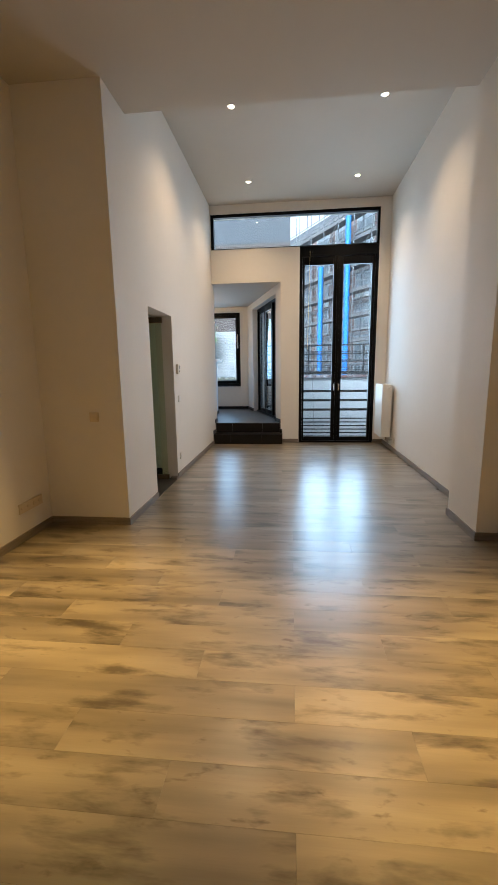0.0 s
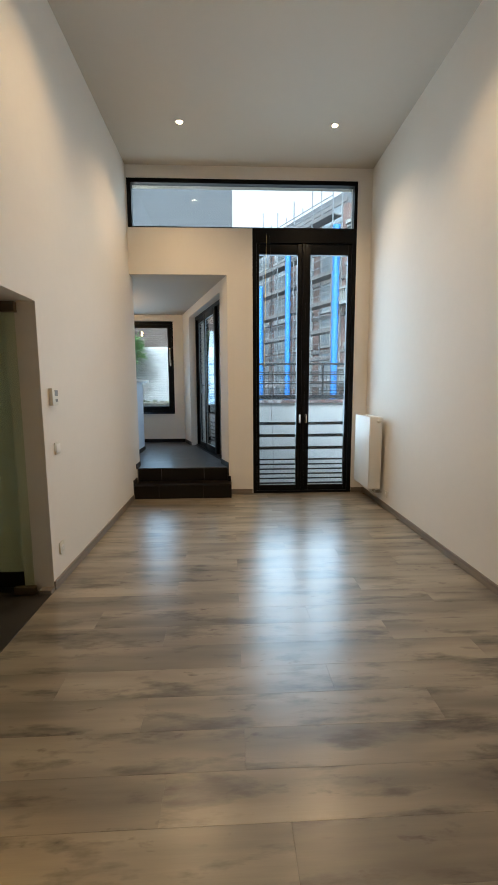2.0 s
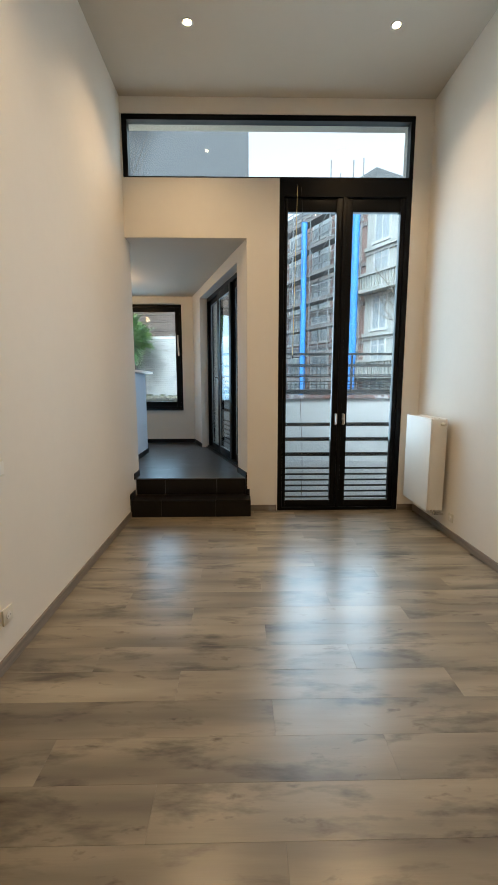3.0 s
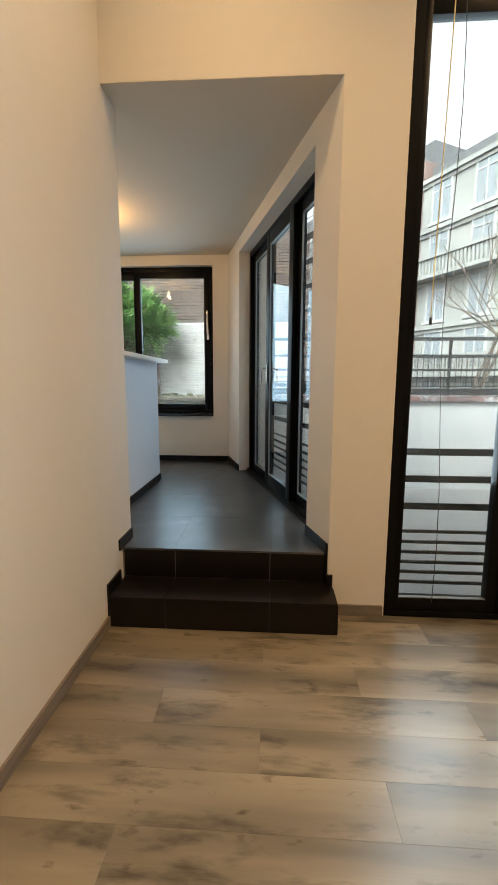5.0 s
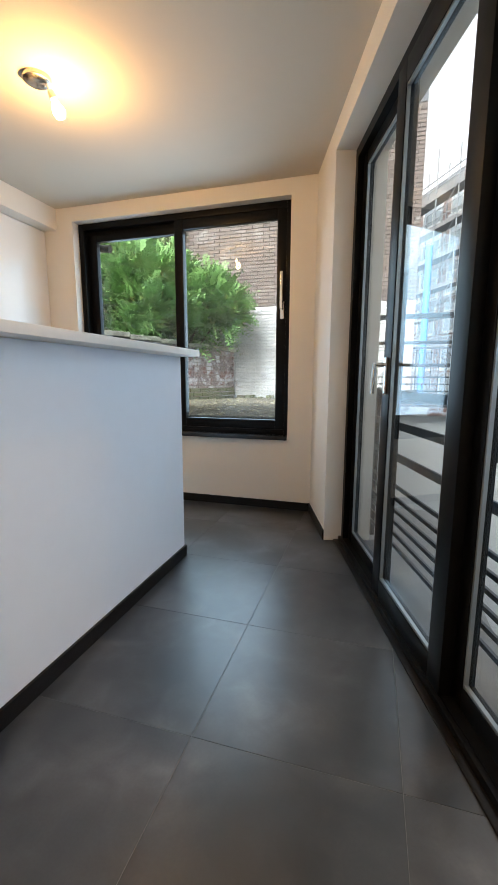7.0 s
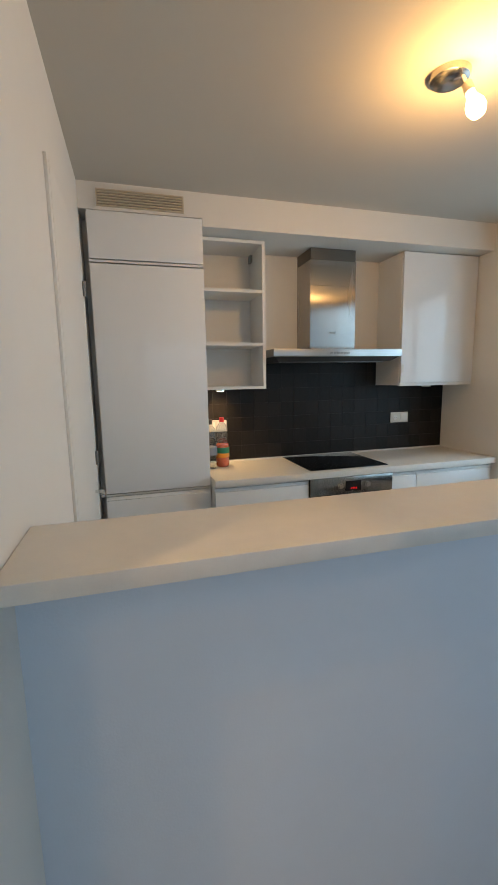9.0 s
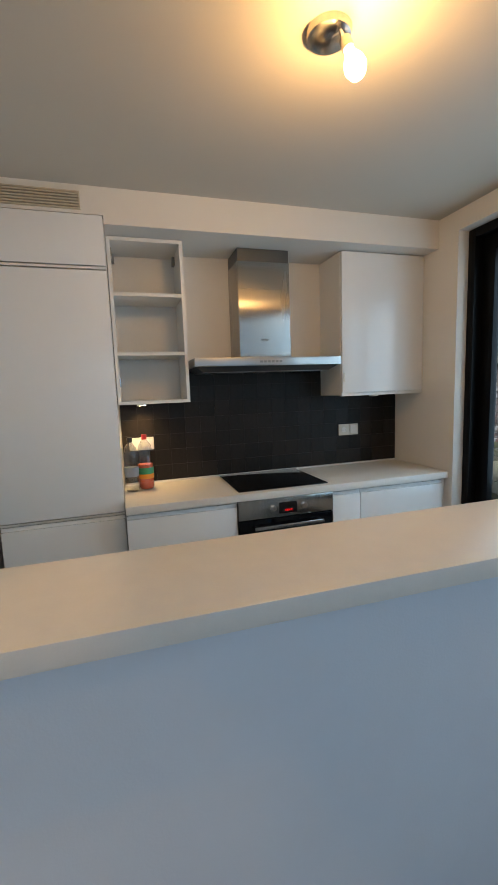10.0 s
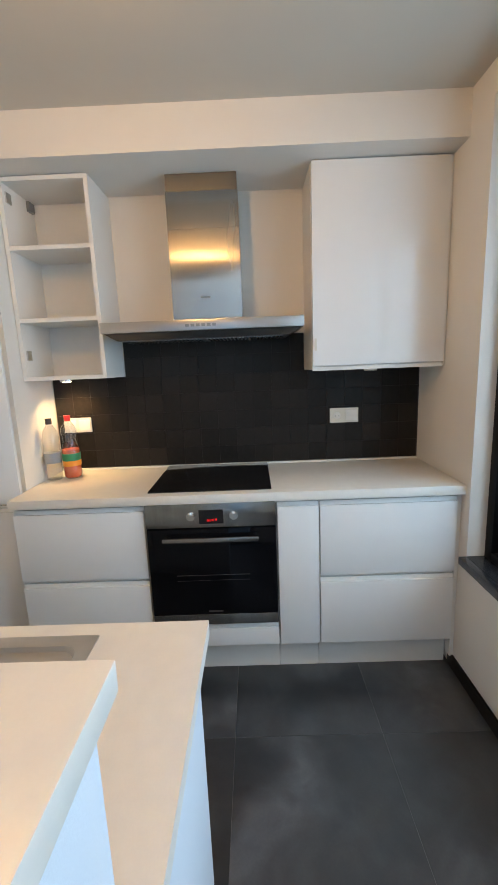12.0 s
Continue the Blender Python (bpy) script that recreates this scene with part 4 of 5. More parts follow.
# open shelf unit
sh = thing("open_shelf_unit", (-3.5, 8.73, 1.775), "open white wall cabinet without its door, two shelves", "shelf unit")
ay, by, az, bz, ax = 8.527, 8.925, 1.773, 2.655, -3.40
for n, a, b in (("side", (XB, ay, az), (ax, ay + 0.018, bz)), ("side", (XB, by - 0.018, az), (ax, by, bz)), ("top", (XB, ay + 0.018, bz - 0.018), (ax, by - 0.018, bz)),
                ("bottom", (XB, ay + 0.018, az), (ax, by - 0.018, az + 0.018)), ("shelf", (XB + 0.008, ay + 0.018, 2.355), (ax - 0.004, by - 0.018, 2.373)),
                ("shelf", (XB + 0.008, ay + 0.018, 2.040), (ax - 0.004, by - 0.018, 2.058)), ("back", (XB, ay + 0.018, az + 0.018), (XB + 0.006, by - 0.018, bz - 0.018))):
    boxpart(n, a, b, MATTWHITE, sh)
for z in (2.56, 1.87):
    boxpart("hinge_plate", (ax - 0.06, ay + 0.018, z), (ax - 0.02, ay + 0.024, z + 0.045), CHROME, sh, "metal hinge plate")
for y in (ay + 0.019, by - 0.034):
    boxpart("hanging_bracket", (XB + 0.03, y, 2.585), (XB + 0.08, y + 0.015, 2.63), GREYPLASTIC, sh, "grey plastic hanging bracket")
shl = thing("undershelf_light", (-3.56, 8.66, 1.773), "small round light under the wall shelf, lit", "lamp")
part("puck", rod(bmesh.new(), (-3.56, 8.66, 1.772), (-3.56, 8.66, 1.760), 0.032, 24), CHROME, shl, smooth=True)
part("lens", rod(bmesh.new(), (-3.56, 8.66, 1.7598), (-3.56, 8.66, 1.7585), 0.022, 20), glow("shelf_lamp_glow", (1, 0.75, 0.45), 6), shl, "glowing lens")
shl2 = thing("undershelf_light", (-3.52, 10.19, 1.773), "small round light under the wall cabinet, off", "lamp")
part("puck", rod(bmesh.new(), (-3.48, 10.19, 1.772), (-3.48, 10.19, 1.758), 0.030, 24), PLASTIC, shl2, smooth=True)

cup = thing("wall_cabinet", (-3.5, 10.2, 1.775), "white gloss wall cabinet with one closed door", "cabinet")
boxpart("body", (XB, 9.895, 1.773), (-3.402, 10.50, 2.655), MATTWHITE, cup)
boxpart("door", (-3.400, 9.897, 1.790), (-3.381, 10.498, 2.654), GLOSS, cup, bevel=0.002)
boxpart("grip_profile", (-3.410, 9.897, 1.768), (-3.390, 10.498, 1.785), MATTWHITE, cup)
boxpart("filler_strip", (XB, 10.5002, 1.773), (-3.392, 10.5095, 2.655), MATTWHITE, cup)
boxpart("hinge_cover", (-3.383, 9.905, 1.86), (-3.376, 9.914, 1.915), PLASTIC, cup)

hood = thing("cooker_hood", (-3.5, 9.4, 1.95), "stainless steel cooker hood with a straight chimney", "cooker hood")
part("canopy", boxes(((XB + 0.001, 8.945, 1.968), (-3.31, 9.850, 2.015)), bevel=0.003), CANOPYSTEEL, hood, smooth=True)
bm = bmesh.new()
lo = [bm.verts.new(p) for p in ((XB + 0.03, 9.0, 1.938), (-3.36, 9.0, 1.938), (-3.36, 9.79, 1.938), (XB + 0.03, 9.79, 1.938))]
hi = [bm.verts.new(p) for p in ((XB + 0.01, 8.955, 1.9675), (-3.325, 8.955, 1.9675), (-3.325, 9.84, 1.9675), (XB + 0.01, 9.84, 1.9675))]
bm.faces.new(lo[::-1]), bm.faces.new(hi)
for i in range(4):
    bm.faces.new((lo[i], lo[(i + 1) % 4], hi[(i + 1) % 4], hi[i]))
part("underside", bm, TRAYSTEEL, hood, "dark grey filter tray")
for y0 in (9.02, 9.41):
    for i in range(20):
        boxpart("filter_slat", (-3.62, y0 + i * 0.018, 1.934), (-3.40, y0 + 0.010 + i * 0.018, 1.9378), STEEL, hood, "metal grease filter slat")
boxpart("chimney", (XB + 0.001, 9.25, 2.0155), (-3.452, 9.577, 2.585), HOODSTEEL, hood, bevel=0.002)
boxpart("chimney_sleeve", (XB + 0.001, 9.2535, 2.585), (-3.4555, 9.5735, 2.658), DULLSTEEL, hood, "dull inner chimney sleeve")
for i in range(6):
    boxpart("button", (-3.3101, 9.325 + i * 0.024, 1.984), (-3.3065, 9.341 + i * 0.024, 1.996), GREYPLASTIC, hood, "small metal button")
boxpart("seam", (-3.4519, 9.251, 2.427), (-3.4515, 9.576, 2.4282), DULLSTEEL, hood)
boxpart("badge", (-3.4518, 9.385, 2.125), (-3.4505, 9.43, 2.132), GREYPLASTIC, hood, "small dark badge")

switch("wall_socket", (XB + 0.008, 10.103, 1.52), 0.155, 0.08, 90, 2, "white plate with socket and switch on the charcoal tiles", 1)
switch("light_switch", (XB + 0.008, 8.645, 1.52), 0.15, 0.08, 90, 2, "white double switch plate on the charcoal tiles")


def bottle(x, y, r, h, label, drink, cap, band, fill):
    z = ZC1 + 0.001
    t = thing("bottle", (x, y, z), label, "bottle", "bottles")
    waist = 0.72 if drink else 1.0
    prof = [(0.001, 0.0), (r * 0.82, 0.0), (r, 0.012), (r, h * 0.18), (r * 0.93, h * 0.22), (r, h * 0.26), (r, h * 0.46), (r * (waist + 0.12 if drink else 1), h * 0.52), (r * waist, h * 0.60), (r * (waist + 0.05), h * 0.66), (r * 0.92, h * 0.74), (r * 0.80, h * 0.81), (r * 0.5, h * 0.87), (0.015, h * 0.90), (0.013, h * 0.93), (0.001, h * 0.93)]
    part("body", lathe(bmesh.new(), prof, 28, Matrix.Translation((x, y, z))), CLEAR, t, "clear plastic body", smooth=True)
    if drink:
        part("drink", lathe(bmesh.new(), [(0.001, 0.004), (r * 0.80, 0.004), (r * 0.96, 0.014), (r * 0.955, h * 0.18), (r * 0.90, h * 0.22), (r * 0.96, h * 0.26), (r * 0.96, h * fill), (0.001, h * fill)], 28, Matrix.Translation((x, y, z))), drink, t, "orange-red drink", smooth=True)
    part("cap", lathe(bmesh.new(), [(0.001, h * 0.91), (0.0155, h * 0.91), (0.0155, h), (0.001, h)], 20, Matrix.Translation((x, y, z))), cap, t, smooth=True)
    for za, zb, mat in band:
        part("label_band", lathe(bmesh.new(), [(r + 0.0004, h * za), (r + 0.0012, h * za), (r + 0.0012, h * zb), (r + 0.0004, h * zb)], 28, Matrix.Translation((x, y, z))), mat, t, smooth=True)


bottle(-3.49, 8.572, 0.040, 0.315, "empty clear plastic water bottle with a black cap", None, CAPBLACK, ((0.28, 0.45, LABELGREY),), 0)
bottle(-3.52, 8.655, 0.044, 0.325, "plastic soft drink bottle with a red cap, partly full", DRINK, CAPRED, ((0.20, 0.285, LABELORANGE), (0.285, 0.40, LABELGREEN)), 0.46)

# flush door in the near kitchen wall
fd = thing("door_kitchen", (-2.8, YN, K), "flush white painted kitchen door, closed", "door")
boxpart("door_leaf", (-3.10, YN + 0.0, K + 0.01), (-2.342, YN + 0.010, 2.49), PAINT, fd, bevel=0.002)
boxpart("door_casing", (-2.334, YN, K), (-2.30, YN + 0.010, 2.49), PAINT, fd, bevel=0.002)
boxpart("door_casing", (-3.15, YN, K), (-3.108, YN + 0.010, 2.49), PAINT, fd, bevel=0.002)
for z in (2.24, 1.42, 0.62):
    part("hinge", rod(bmesh.new(), (-3.083, YN + 0.018, z), (-3.083, YN + 0.018, z + 0.07), 0.008), GREYPLASTIC, fd, "steel hinge", smooth=True)
bm = rod(bmesh.new(), (-2.96, YN + 0.01, 1.31), (-2.96, YN + 0.05, 1.31), 0.009)
rod(bm, (-2.96, YN + 0.045, 1.31), (-2.87, YN + 0.05, 1.31), 0.009)
part("handle", bm, CHROME, fd, "metal lever handle", smooth=True)

# pull wand and cord hanging at the double door
wand = thing("pull_wand", (0.33, 7.66, 1.64), "thin cream yellow pull wand with black tip at the double door", "blind wand")
part("pole", rod(bmesh.new(), (0.33, 7.66, 1.67), (0.36, 7.68, 3.30), 0.0028, 8), WANDYELLOW, wand, smooth=True)
part("tip", rod(bmesh.new(), (0.33, 7.66, 1.635), (0.33, 7.66, 1.672), 0.008, 8), CAPBLACK, wand, "black rubber tip", smooth=True)
part("hanger", rod(bmesh.new(), (0.36, 7.68, 3.30), (0.36, 7.705, 3.33), 0.003, 6), CAPBLACK, wand, "thin dark hook")
cord = thing("cord", (0.42, 7.68, 0.10), "thin black cord hanging slack in front of the double door", "cord")
bm = bmesh.new()
pts = [Vector((0.40 + 0.018 * math.sin(i * 0.9) + 0.004 * i, 7.685, 3.3 - i * 0.32)) for i in range(11)]
for a, b in zip(pts, pts[1:]):
    rod(bm, a, b, 0.0022, 5)
part("cord_line", bm, CAPBLACK, cord)

# ---- outside ----
GZ = 1.05                       # garden level
structure("ground", boxes(((-300, -200, -1.6), (300, 400, -1.5))), ASPHALT, "asphalt street and ground")
structure("ground_garden", boxes(((-14, 11.0, -1.5), (-0.9, 14.5, GZ)), ((-14, 10.82, -1.5), (-3.9, 11.0, GZ))), EARTH, "damp garden earth")
structure("ground_court", boxes(((-0.9, 7.985, -0.3), (3.2, 11.1, -0.10))), CONCRETE, "wet court paving")


def brick_wall(name, p, q, z0, z1, mat, label, size=(0.21, 0.062, 0.010), depth=0.25, parent=None):
    """A brick wall from p to q with its face to the right of that line: a mortar core and proud bricks, slightly uneven."""
    rng = random.Random(len(name) + int(z0 * 10))
    p, q = Vector((*p, 0)), Vector((*q, 0))
    u = (q - p).normalized()
    n = Vector((u.y, -u.x, 0))
    length = (q - p).length
    m = Matrix(((u.x, n.x, 0, p.x), (u.y, n.y, 0, p.y), (0, 0, 1, 0), (0, 0, 0, 1)))
    verts, faces = [], []
    bw, bh, gap = size
    row, z = 0, z0 + gap
    while z + bh <= z1 + 0.001:
        x = -bw / 2 * (row % 2)
        while x < length:
            a, b = max(x, 0), min(x + bw, length)
            if b - a > 0.03:
                d = 0.006 + rng.random() * 0.008
                k, dz = len(verts), (rng.random() - 0.5) * 0.004
                for (X, Y, Z) in ((a, 0, z + dz), (b, 0, z + dz), (b, 0, z + bh + dz), (a, 0, z + bh + dz), (a + 0.004, d, z + 0.004 + dz), (b - 0.004, d, z + 0.004 + dz), (b - 0.004, d, z + bh - 0.004 + dz), (a + 0.004, d, z + bh - 0.004 + dz)):
                    verts.append(m @ Vector((X, Y, Z)))
                faces += [(k + 4, k + 5, k + 6, k + 7), (k, k + 1, k + 5, k + 4), (k + 1, k + 2, k + 6, k + 5), (k + 2, k + 3, k + 7, k + 6), (k + 3, k, k + 4, k + 7)]
            x += bw + gap
        z += bh + gap
        row += 1
    t = parent or thing(name, (p + q) / 2 + Vector((0, 0, z0)), label, "wall")
    me = bpy.data.meshes.new("bricks")
    me.from_pydata(verts, [], faces)
    me.materials.append(mat)
    ob = new("bricks", me)
    ob.parent, ob.matrix_parent_inverse = t, t.matrix_basis.inverted()
    ob["kind"] = "stuff"
    part("mortar_core", box(bmesh.new(), (0, -depth, z0), (length, 0, z1), m), {WHITEWASH: WHITEWASH, BROWNBRICK: SOOTMORTAR}.get(mat, MORTAR), t)
    return t, m, length


# tall party wall: whitewashed foot, brown brick above
party, pm, pl = brick_wall("party_wall", (-8.0, 14.5), (0.0, 14.5), GZ, 2.62, WHITEWASH, "tall brick party wall with a whitewashed foot", size=(0.19, 0.046, 0.007))
brick_wall("party_wall_upper", (-8.0, 14.5), (0.0, 14.5), 2.62, 5.4, BROWNBRICK, "", size=(0.19, 0.050, 0.008), parent=party)
part("upper_wall", box(bmesh.new(), (0, -0.3, 5.4), (8.0, 0.01, 13.0), pm), GREYRENDER, party, "grey rendered upper wall")
low, lm, ll = brick_wall("low_wall", (-5.4, 9.6), (-2.98, 14.45), GZ - 0.1, 1.84, REDBRICK, "low weathered brick garden wall with stone coping", size=(0.19, 0.055, 0.009))
bm = bmesh.new()
rng = random.Random(5)
x = 0.0
while x < ll:
    w = 0.42 + rng.random() * 0.2
    f = x / ll
    box(bm, (x, -0.32, 1.84 + 0.26 * (1 - f)), (min(x + w, ll) - 0.006, 0.05, 1.90 + 0.27 * (1 - f) + rng.random() * 0.01), lm, 0.008)
    x += w
part("coping", bm, COPING, low, "mossy stone coping")
bm = box(bmesh.new(), (0, -0.3, 1.8), (ll, 0.004, 1.84), lm)
for i in range(14):
    f = i / 14
    box(bm, (i * ll / 14, -0.28, 1.83), ((i + 1) * ll / 14 - 0.01, 0.010, 1.84 + 0.26 * (1 - f)), lm)
part("top_course", bm, REDBRICK, low)
bm = bmesh.new()
for r in range(3):
    s = -0.1 * (r % 2)
    while s < ll - 0.1:
        w = 0.19 + rng.random() * 0.02
        box(bm, (max(s, 0), 0.0, GZ - 0.02 + r * 0.072), (min(s + w, ll) - 0.012, 0.034 - r * 0.006 + rng.random() * 0.012, GZ + 0.042 + r * 0.072), lm, 0.006)
        s += w
for i in range(16):
    x0 = -2.96 + i * 0.19 + rng.random() * 0.04
    box(bm, (x0, 14.45 - rng.random() * 0.06, GZ - 0.02), (x0 + 0.10 + rng.random() * 0.09, 14.5, GZ + 0.02 + rng.random() * 0.05), None, 0.012)
tagged(part("moss_ledge", bm, MOSS, None, "moss-covered brick courses at the foot of the garden wall", smooth=True), category="moss", kind="stuff")


def foliage(name, centres, count, size, mat, label, category, trunk=None, kind="", sprig=0.0):
    """Leaves scattered round a set of lumps (x, y, z, radius)."""
    rng = np.random.default_rng(len(name) + count)
    verts, faces = [], []
    for i in range(count):
        cx, cy, cz, r = centres[i % len(centres)]
        if i % 16 < 1 or sprig == 0:
            d = rng.normal(size=3)
            d /= np.linalg.norm(d)
            origin = np.array((cx, cy, cz)) + d * r * (0.35 + 0.70 * rng.random() ** 0.7) * np.array((1, 1, 0.85))
            along = d + rng.normal(size=3) * 0.5 + np.array((0, 0, 0.65))
            along /= np.linalg.norm(along)
        c = origin + along * sprig * rng.random() + rng.normal(size=3) * size * (0.9 if sprig else 0)
        a = rng.normal(size=3)
        a /= np.linalg.norm(a)
        b = np.cross(a, rng.normal(size=3))
        b /= np.linalg.norm(b)
        s = size * (0.6 + 0.8 * rng.random())
        k = len(verts)
        nrm = np.cross(a, b) * s * 0.15
        verts += [c - a * s, c - b * s * 0.42 + nrm, c + a * s, c + b * s * 0.42 + nrm]
        faces += [(k, k + 1, k + 2), (k, k + 2, k + 3)]
    me = bpy.data.meshes.new("crown")
    me.from_pydata([tuple(v) for v in verts], [], faces)
    me.materials.append(mat)
    t = thing(name, (centres[0][0], centres[0][1], GZ), label, category)
    ob = new("crown", me)
    ob.parent, ob.matrix_parent_inverse = t, t.matrix_basis.inverted()
    if trunk:
        part("trunk", trunk, BARK, t)
    return t


def stems(base, tips, r):
    bm = bmesh.new()
    for tip in tips:
        mid = (Vector(base) * 0.5 + Vector(tip) * 0.5) + Vector((0.08, -0.05, 0.12))
        rod(bm, base, mid, r, 7, r * 0.7)
        rod(bm, mid, tip, r * 0.7, 6, r * 0.25)
    return bm




def fronds(name, centres, count, mat, label, category, trunk):
    """Feathery sprigs: each a thin drooping stalk with pairs of narrow leaflets, springing from lumps (x, y, z, radius)."""
    rng = np.random.default_rng(21)
    verts, faces = [], []
    up = np.array((0, 0, 1.0))
    for i in range(count):
        cx, cy, cz, r = centres[i % len(centres)]
        d = rng.normal(size=3)
        d /= np.linalg.norm(d)
        p = np.array((cx, cy, cz)) + d * r * (0.15 + 0.75 * rng.random() ** 0.6)
        way = d * 0.9 + np.array((0.35, -0.25, 0.55)) + rng.normal(size=3) * 0.35
        way /= np.linalg.norm(way)
        length, n = 0.26 + 0.28 * rng.random(), 9
        side = np.cross(way, up + rng.normal(size=3) * 0.4)
        side /= np.linalg.norm(side) + 1e-6
        for j in range(n):
            f = j / n
            q = p + way * length * f - up * 0.10 * f * f
            leaf = (0.105 - 0.060 * f) * (0.8 + 0.4 * rng.random())
            for sgn in (-1, 1):
                tip = q + side * sgn * leaf + way * leaf * 0.45 + rng.normal(size=3) * 0.008
                mid, wide = (q + tip) / 2, way * leaf * 0.32
                k = len(verts)
                verts += [q, mid - wide, tip, mid + wide + up * 0.004]
                faces += [(k, k + 1, k + 2), (k, k + 2, k + 3)]
    me = bpy.data.meshes.new("crown")
    me.from_pydata([tuple(v) for v in verts], [], faces)
    me.materials.append(mat)
    t = thing(name, (centres[0][0], centres[0][1], GZ), label, category)
    ob = new("crown", me)
    ob.parent, ob.matrix_parent_inverse = t, t.matrix_basis.inverted()
    part("trunk", trunk, BARK, t)
    return t


lumps = [(-3.9, 13.4, 2.45, 0.60), (-4.3, 13.3, 2.85, 0.55), (-3.5, 13.7, 2.35, 0.45), (-3.15, 13.8, 2.65, 0.34), (-3.75, 13.6, 2.95, 0.36), (-2.95, 13.85, 2.45, 0.26), (-4.3, 13.6, 2.1, 0.55)]
fronds("garden_shrub", lumps, 1500, LEAF, "dense bright green feathery garden shrub behind the low wall", "shrub", stems((-4.0, 13.7, GZ), [l[:3] for l in lumps], 0.03))
lumps = [(-5.6 - 0.25 * (i % 3), 11.0 + 0.55 * (i % 6), 2.1 + 0.62 * (i // 6), 0.62) for i in range(30)] + [(-7.4 + 0.5 * (i % 7), 14.15, 2.4 + 0.6 * (i // 7), 0.45) for i in range(28)]
foliage("ivy_hedge", lumps, 60000, 0.037, LEAFDARK, "tall dark ivy hedge along the garden", "hedge", stems((-5.9, 12.5, GZ - 0.5), [l[:3] for l in lumps[::3]], 0.03))
lumps = [(-3.0 + 0.24 * (i % 5) + 0.07 * (i % 2), 14.44, 7.55 + 0.24 * (i // 5) + 0.05 * (i % 3), 0.20 + 0.03 * (i % 3)) for i in range(25) if (i % 5) <= 1 + i // 5]
foliage("wall_creeper", lumps, 2600, 0.026, CREEPER, "brown withered creeper on the grey upper wall", "climbing plant", stems((-5.2, 14.42, GZ), [l[:3] for l in lumps], 0.015), sprig=0.22)
rng = np.random.default_rng(3)
bm = bmesh.new()
for i in range(1300):
    x, y, r, a = -5.0 + rng.random() * 4.0, 10.95 + rng.random() * 3.4, 0.007 + rng.random() ** 3 * 0.028, rng.random() * 6.3
    vs = [bm.verts.new((x + r * math.cos(a + q) * s, y + r * math.sin(a + q) * s, GZ + 0.004 + 0.008 * (j % 2))) for j, (q, s) in enumerate(((0, 1.5), (1.6, 0.7), (3.1, 1.4), (4.7, 0.7)))]
    bm.faces.new(vs)
tagged(part("fallen_leaves", bm, DEADLEAF, None, "pale fallen leaves on the garden ground"), category="leaves", kind="stuff")

ol = thing("outdoor_wall_lamp", (-3.06, 10.815, 2.60), "dark cylindrical outdoor wall lamp with a pale collar", "wall lamp")
part("collar", rod(bmesh.new(), (-3.14, 10.87, 2.60), (-3.10, 10.87, 2.60), 0.046, 24), PLASTIC, ol, "pale collar", smooth=True)
part("body", rod(bmesh.new(), (-3.10, 10.87, 2.60), (-2.985, 10.87, 2.585), 0.034, 24), IRON, ol, smooth=True)
boxpart("bracket", (-3.14, 10.811, 2.58), (-3.11, 10.83, 2.62), IRON, ol)

# court wall with coping and the bars on it
cw = thing("court_wall", (1.0, 11.2, -0.1), "white rendered court wall with a worn coping", "wall")
boxpart("wall", (-0.9, 11.1, -0.3), (3.3, 11.35, 1.10), WHITERENDER, cw)
boxpart("coping", (-0.95, 11.04, 1.10), (3.35, 11.40, 1.17), REDBRICK, cw, "worn reddish coping", bevel=0.01)
boxpart("ledge", (-0.95, 11.10, 1.19), (3.35, 11.34, 1.27), IRON, cw, "dark ledge on posts")
# added block, stands for a dark upright strip on the court wall
boxpart("return_wall", (2.85, 8.0, -0.3), (3.1, 11.1, 1.08), GREYRENDER, cw, "dark grey block added for a dark strip on the court wall")


def bars(name, pairs, posts, r, label, m=None, parent=None):
    """Horizontal flat bars at heights (z, thickness) over a straight run, with posts."""
    t = thing(name, pairs["at"], label, "railing")
    (x0, y0), (x1, y1) = pairs["run"]
    u = (Vector((x1, y1, 0)) - Vector((x0, y0, 0)))
    ang = math.degrees(math.atan2(u.y, u.x))
    for z, h in pairs["bars"]:
        part("bar", box(bmesh.new(), (0, -0.006, z - h / 2), (u.length, 0.006, z + h / 2), pose(x0, y0, 0, 0, 0, ang)), IRON, t)
    for s in posts:
        part("post", box(bmesh.new(), (s - 0.02, 0.007, pairs["z0"]), (s + 0.02, 0.03, pairs["z1"]), pose(x0, y0, 0, 0, 0, ang)), IRON, t)
    return t


NEAR = [(0.92, 0.042), (0.75, 0.042), (0.575, 0.042), (0.41, 0.020), (0.34, 0.020), (0.272, 0.020), (0.205, 0.020), (0.138, 0.020), (0.07, 0.020)]
bars("door_railing", {"at": (0.85, 8.0, 0), "run": ((0.14, 8.0), (1.60, 8.0)), "bars": NEAR, "z0": -0.1, "z1": 0.94}, (0.03, 1.43), 0.01, "dark metal railing of horizontal bars in front of the double door")
p0, p1 = SL @ Vector((0.20, 0.33, 0)), SL @ Vector((2.5, 0.33, 0))
bars("terrace_railing", {"at": ((p0.x + p1.x) / 2, (p0.y + p1.y) / 2, 0), "run": ((p1.x, p1.y), (p0.x, p0.y)), "bars": [(z + 0.40, h) for z, h in NEAR], "z0": -0.1, "z1": 1.35}, (0.03, 2.25), 0.01,
     "dark metal railing of horizontal bars outside the terrace doors")
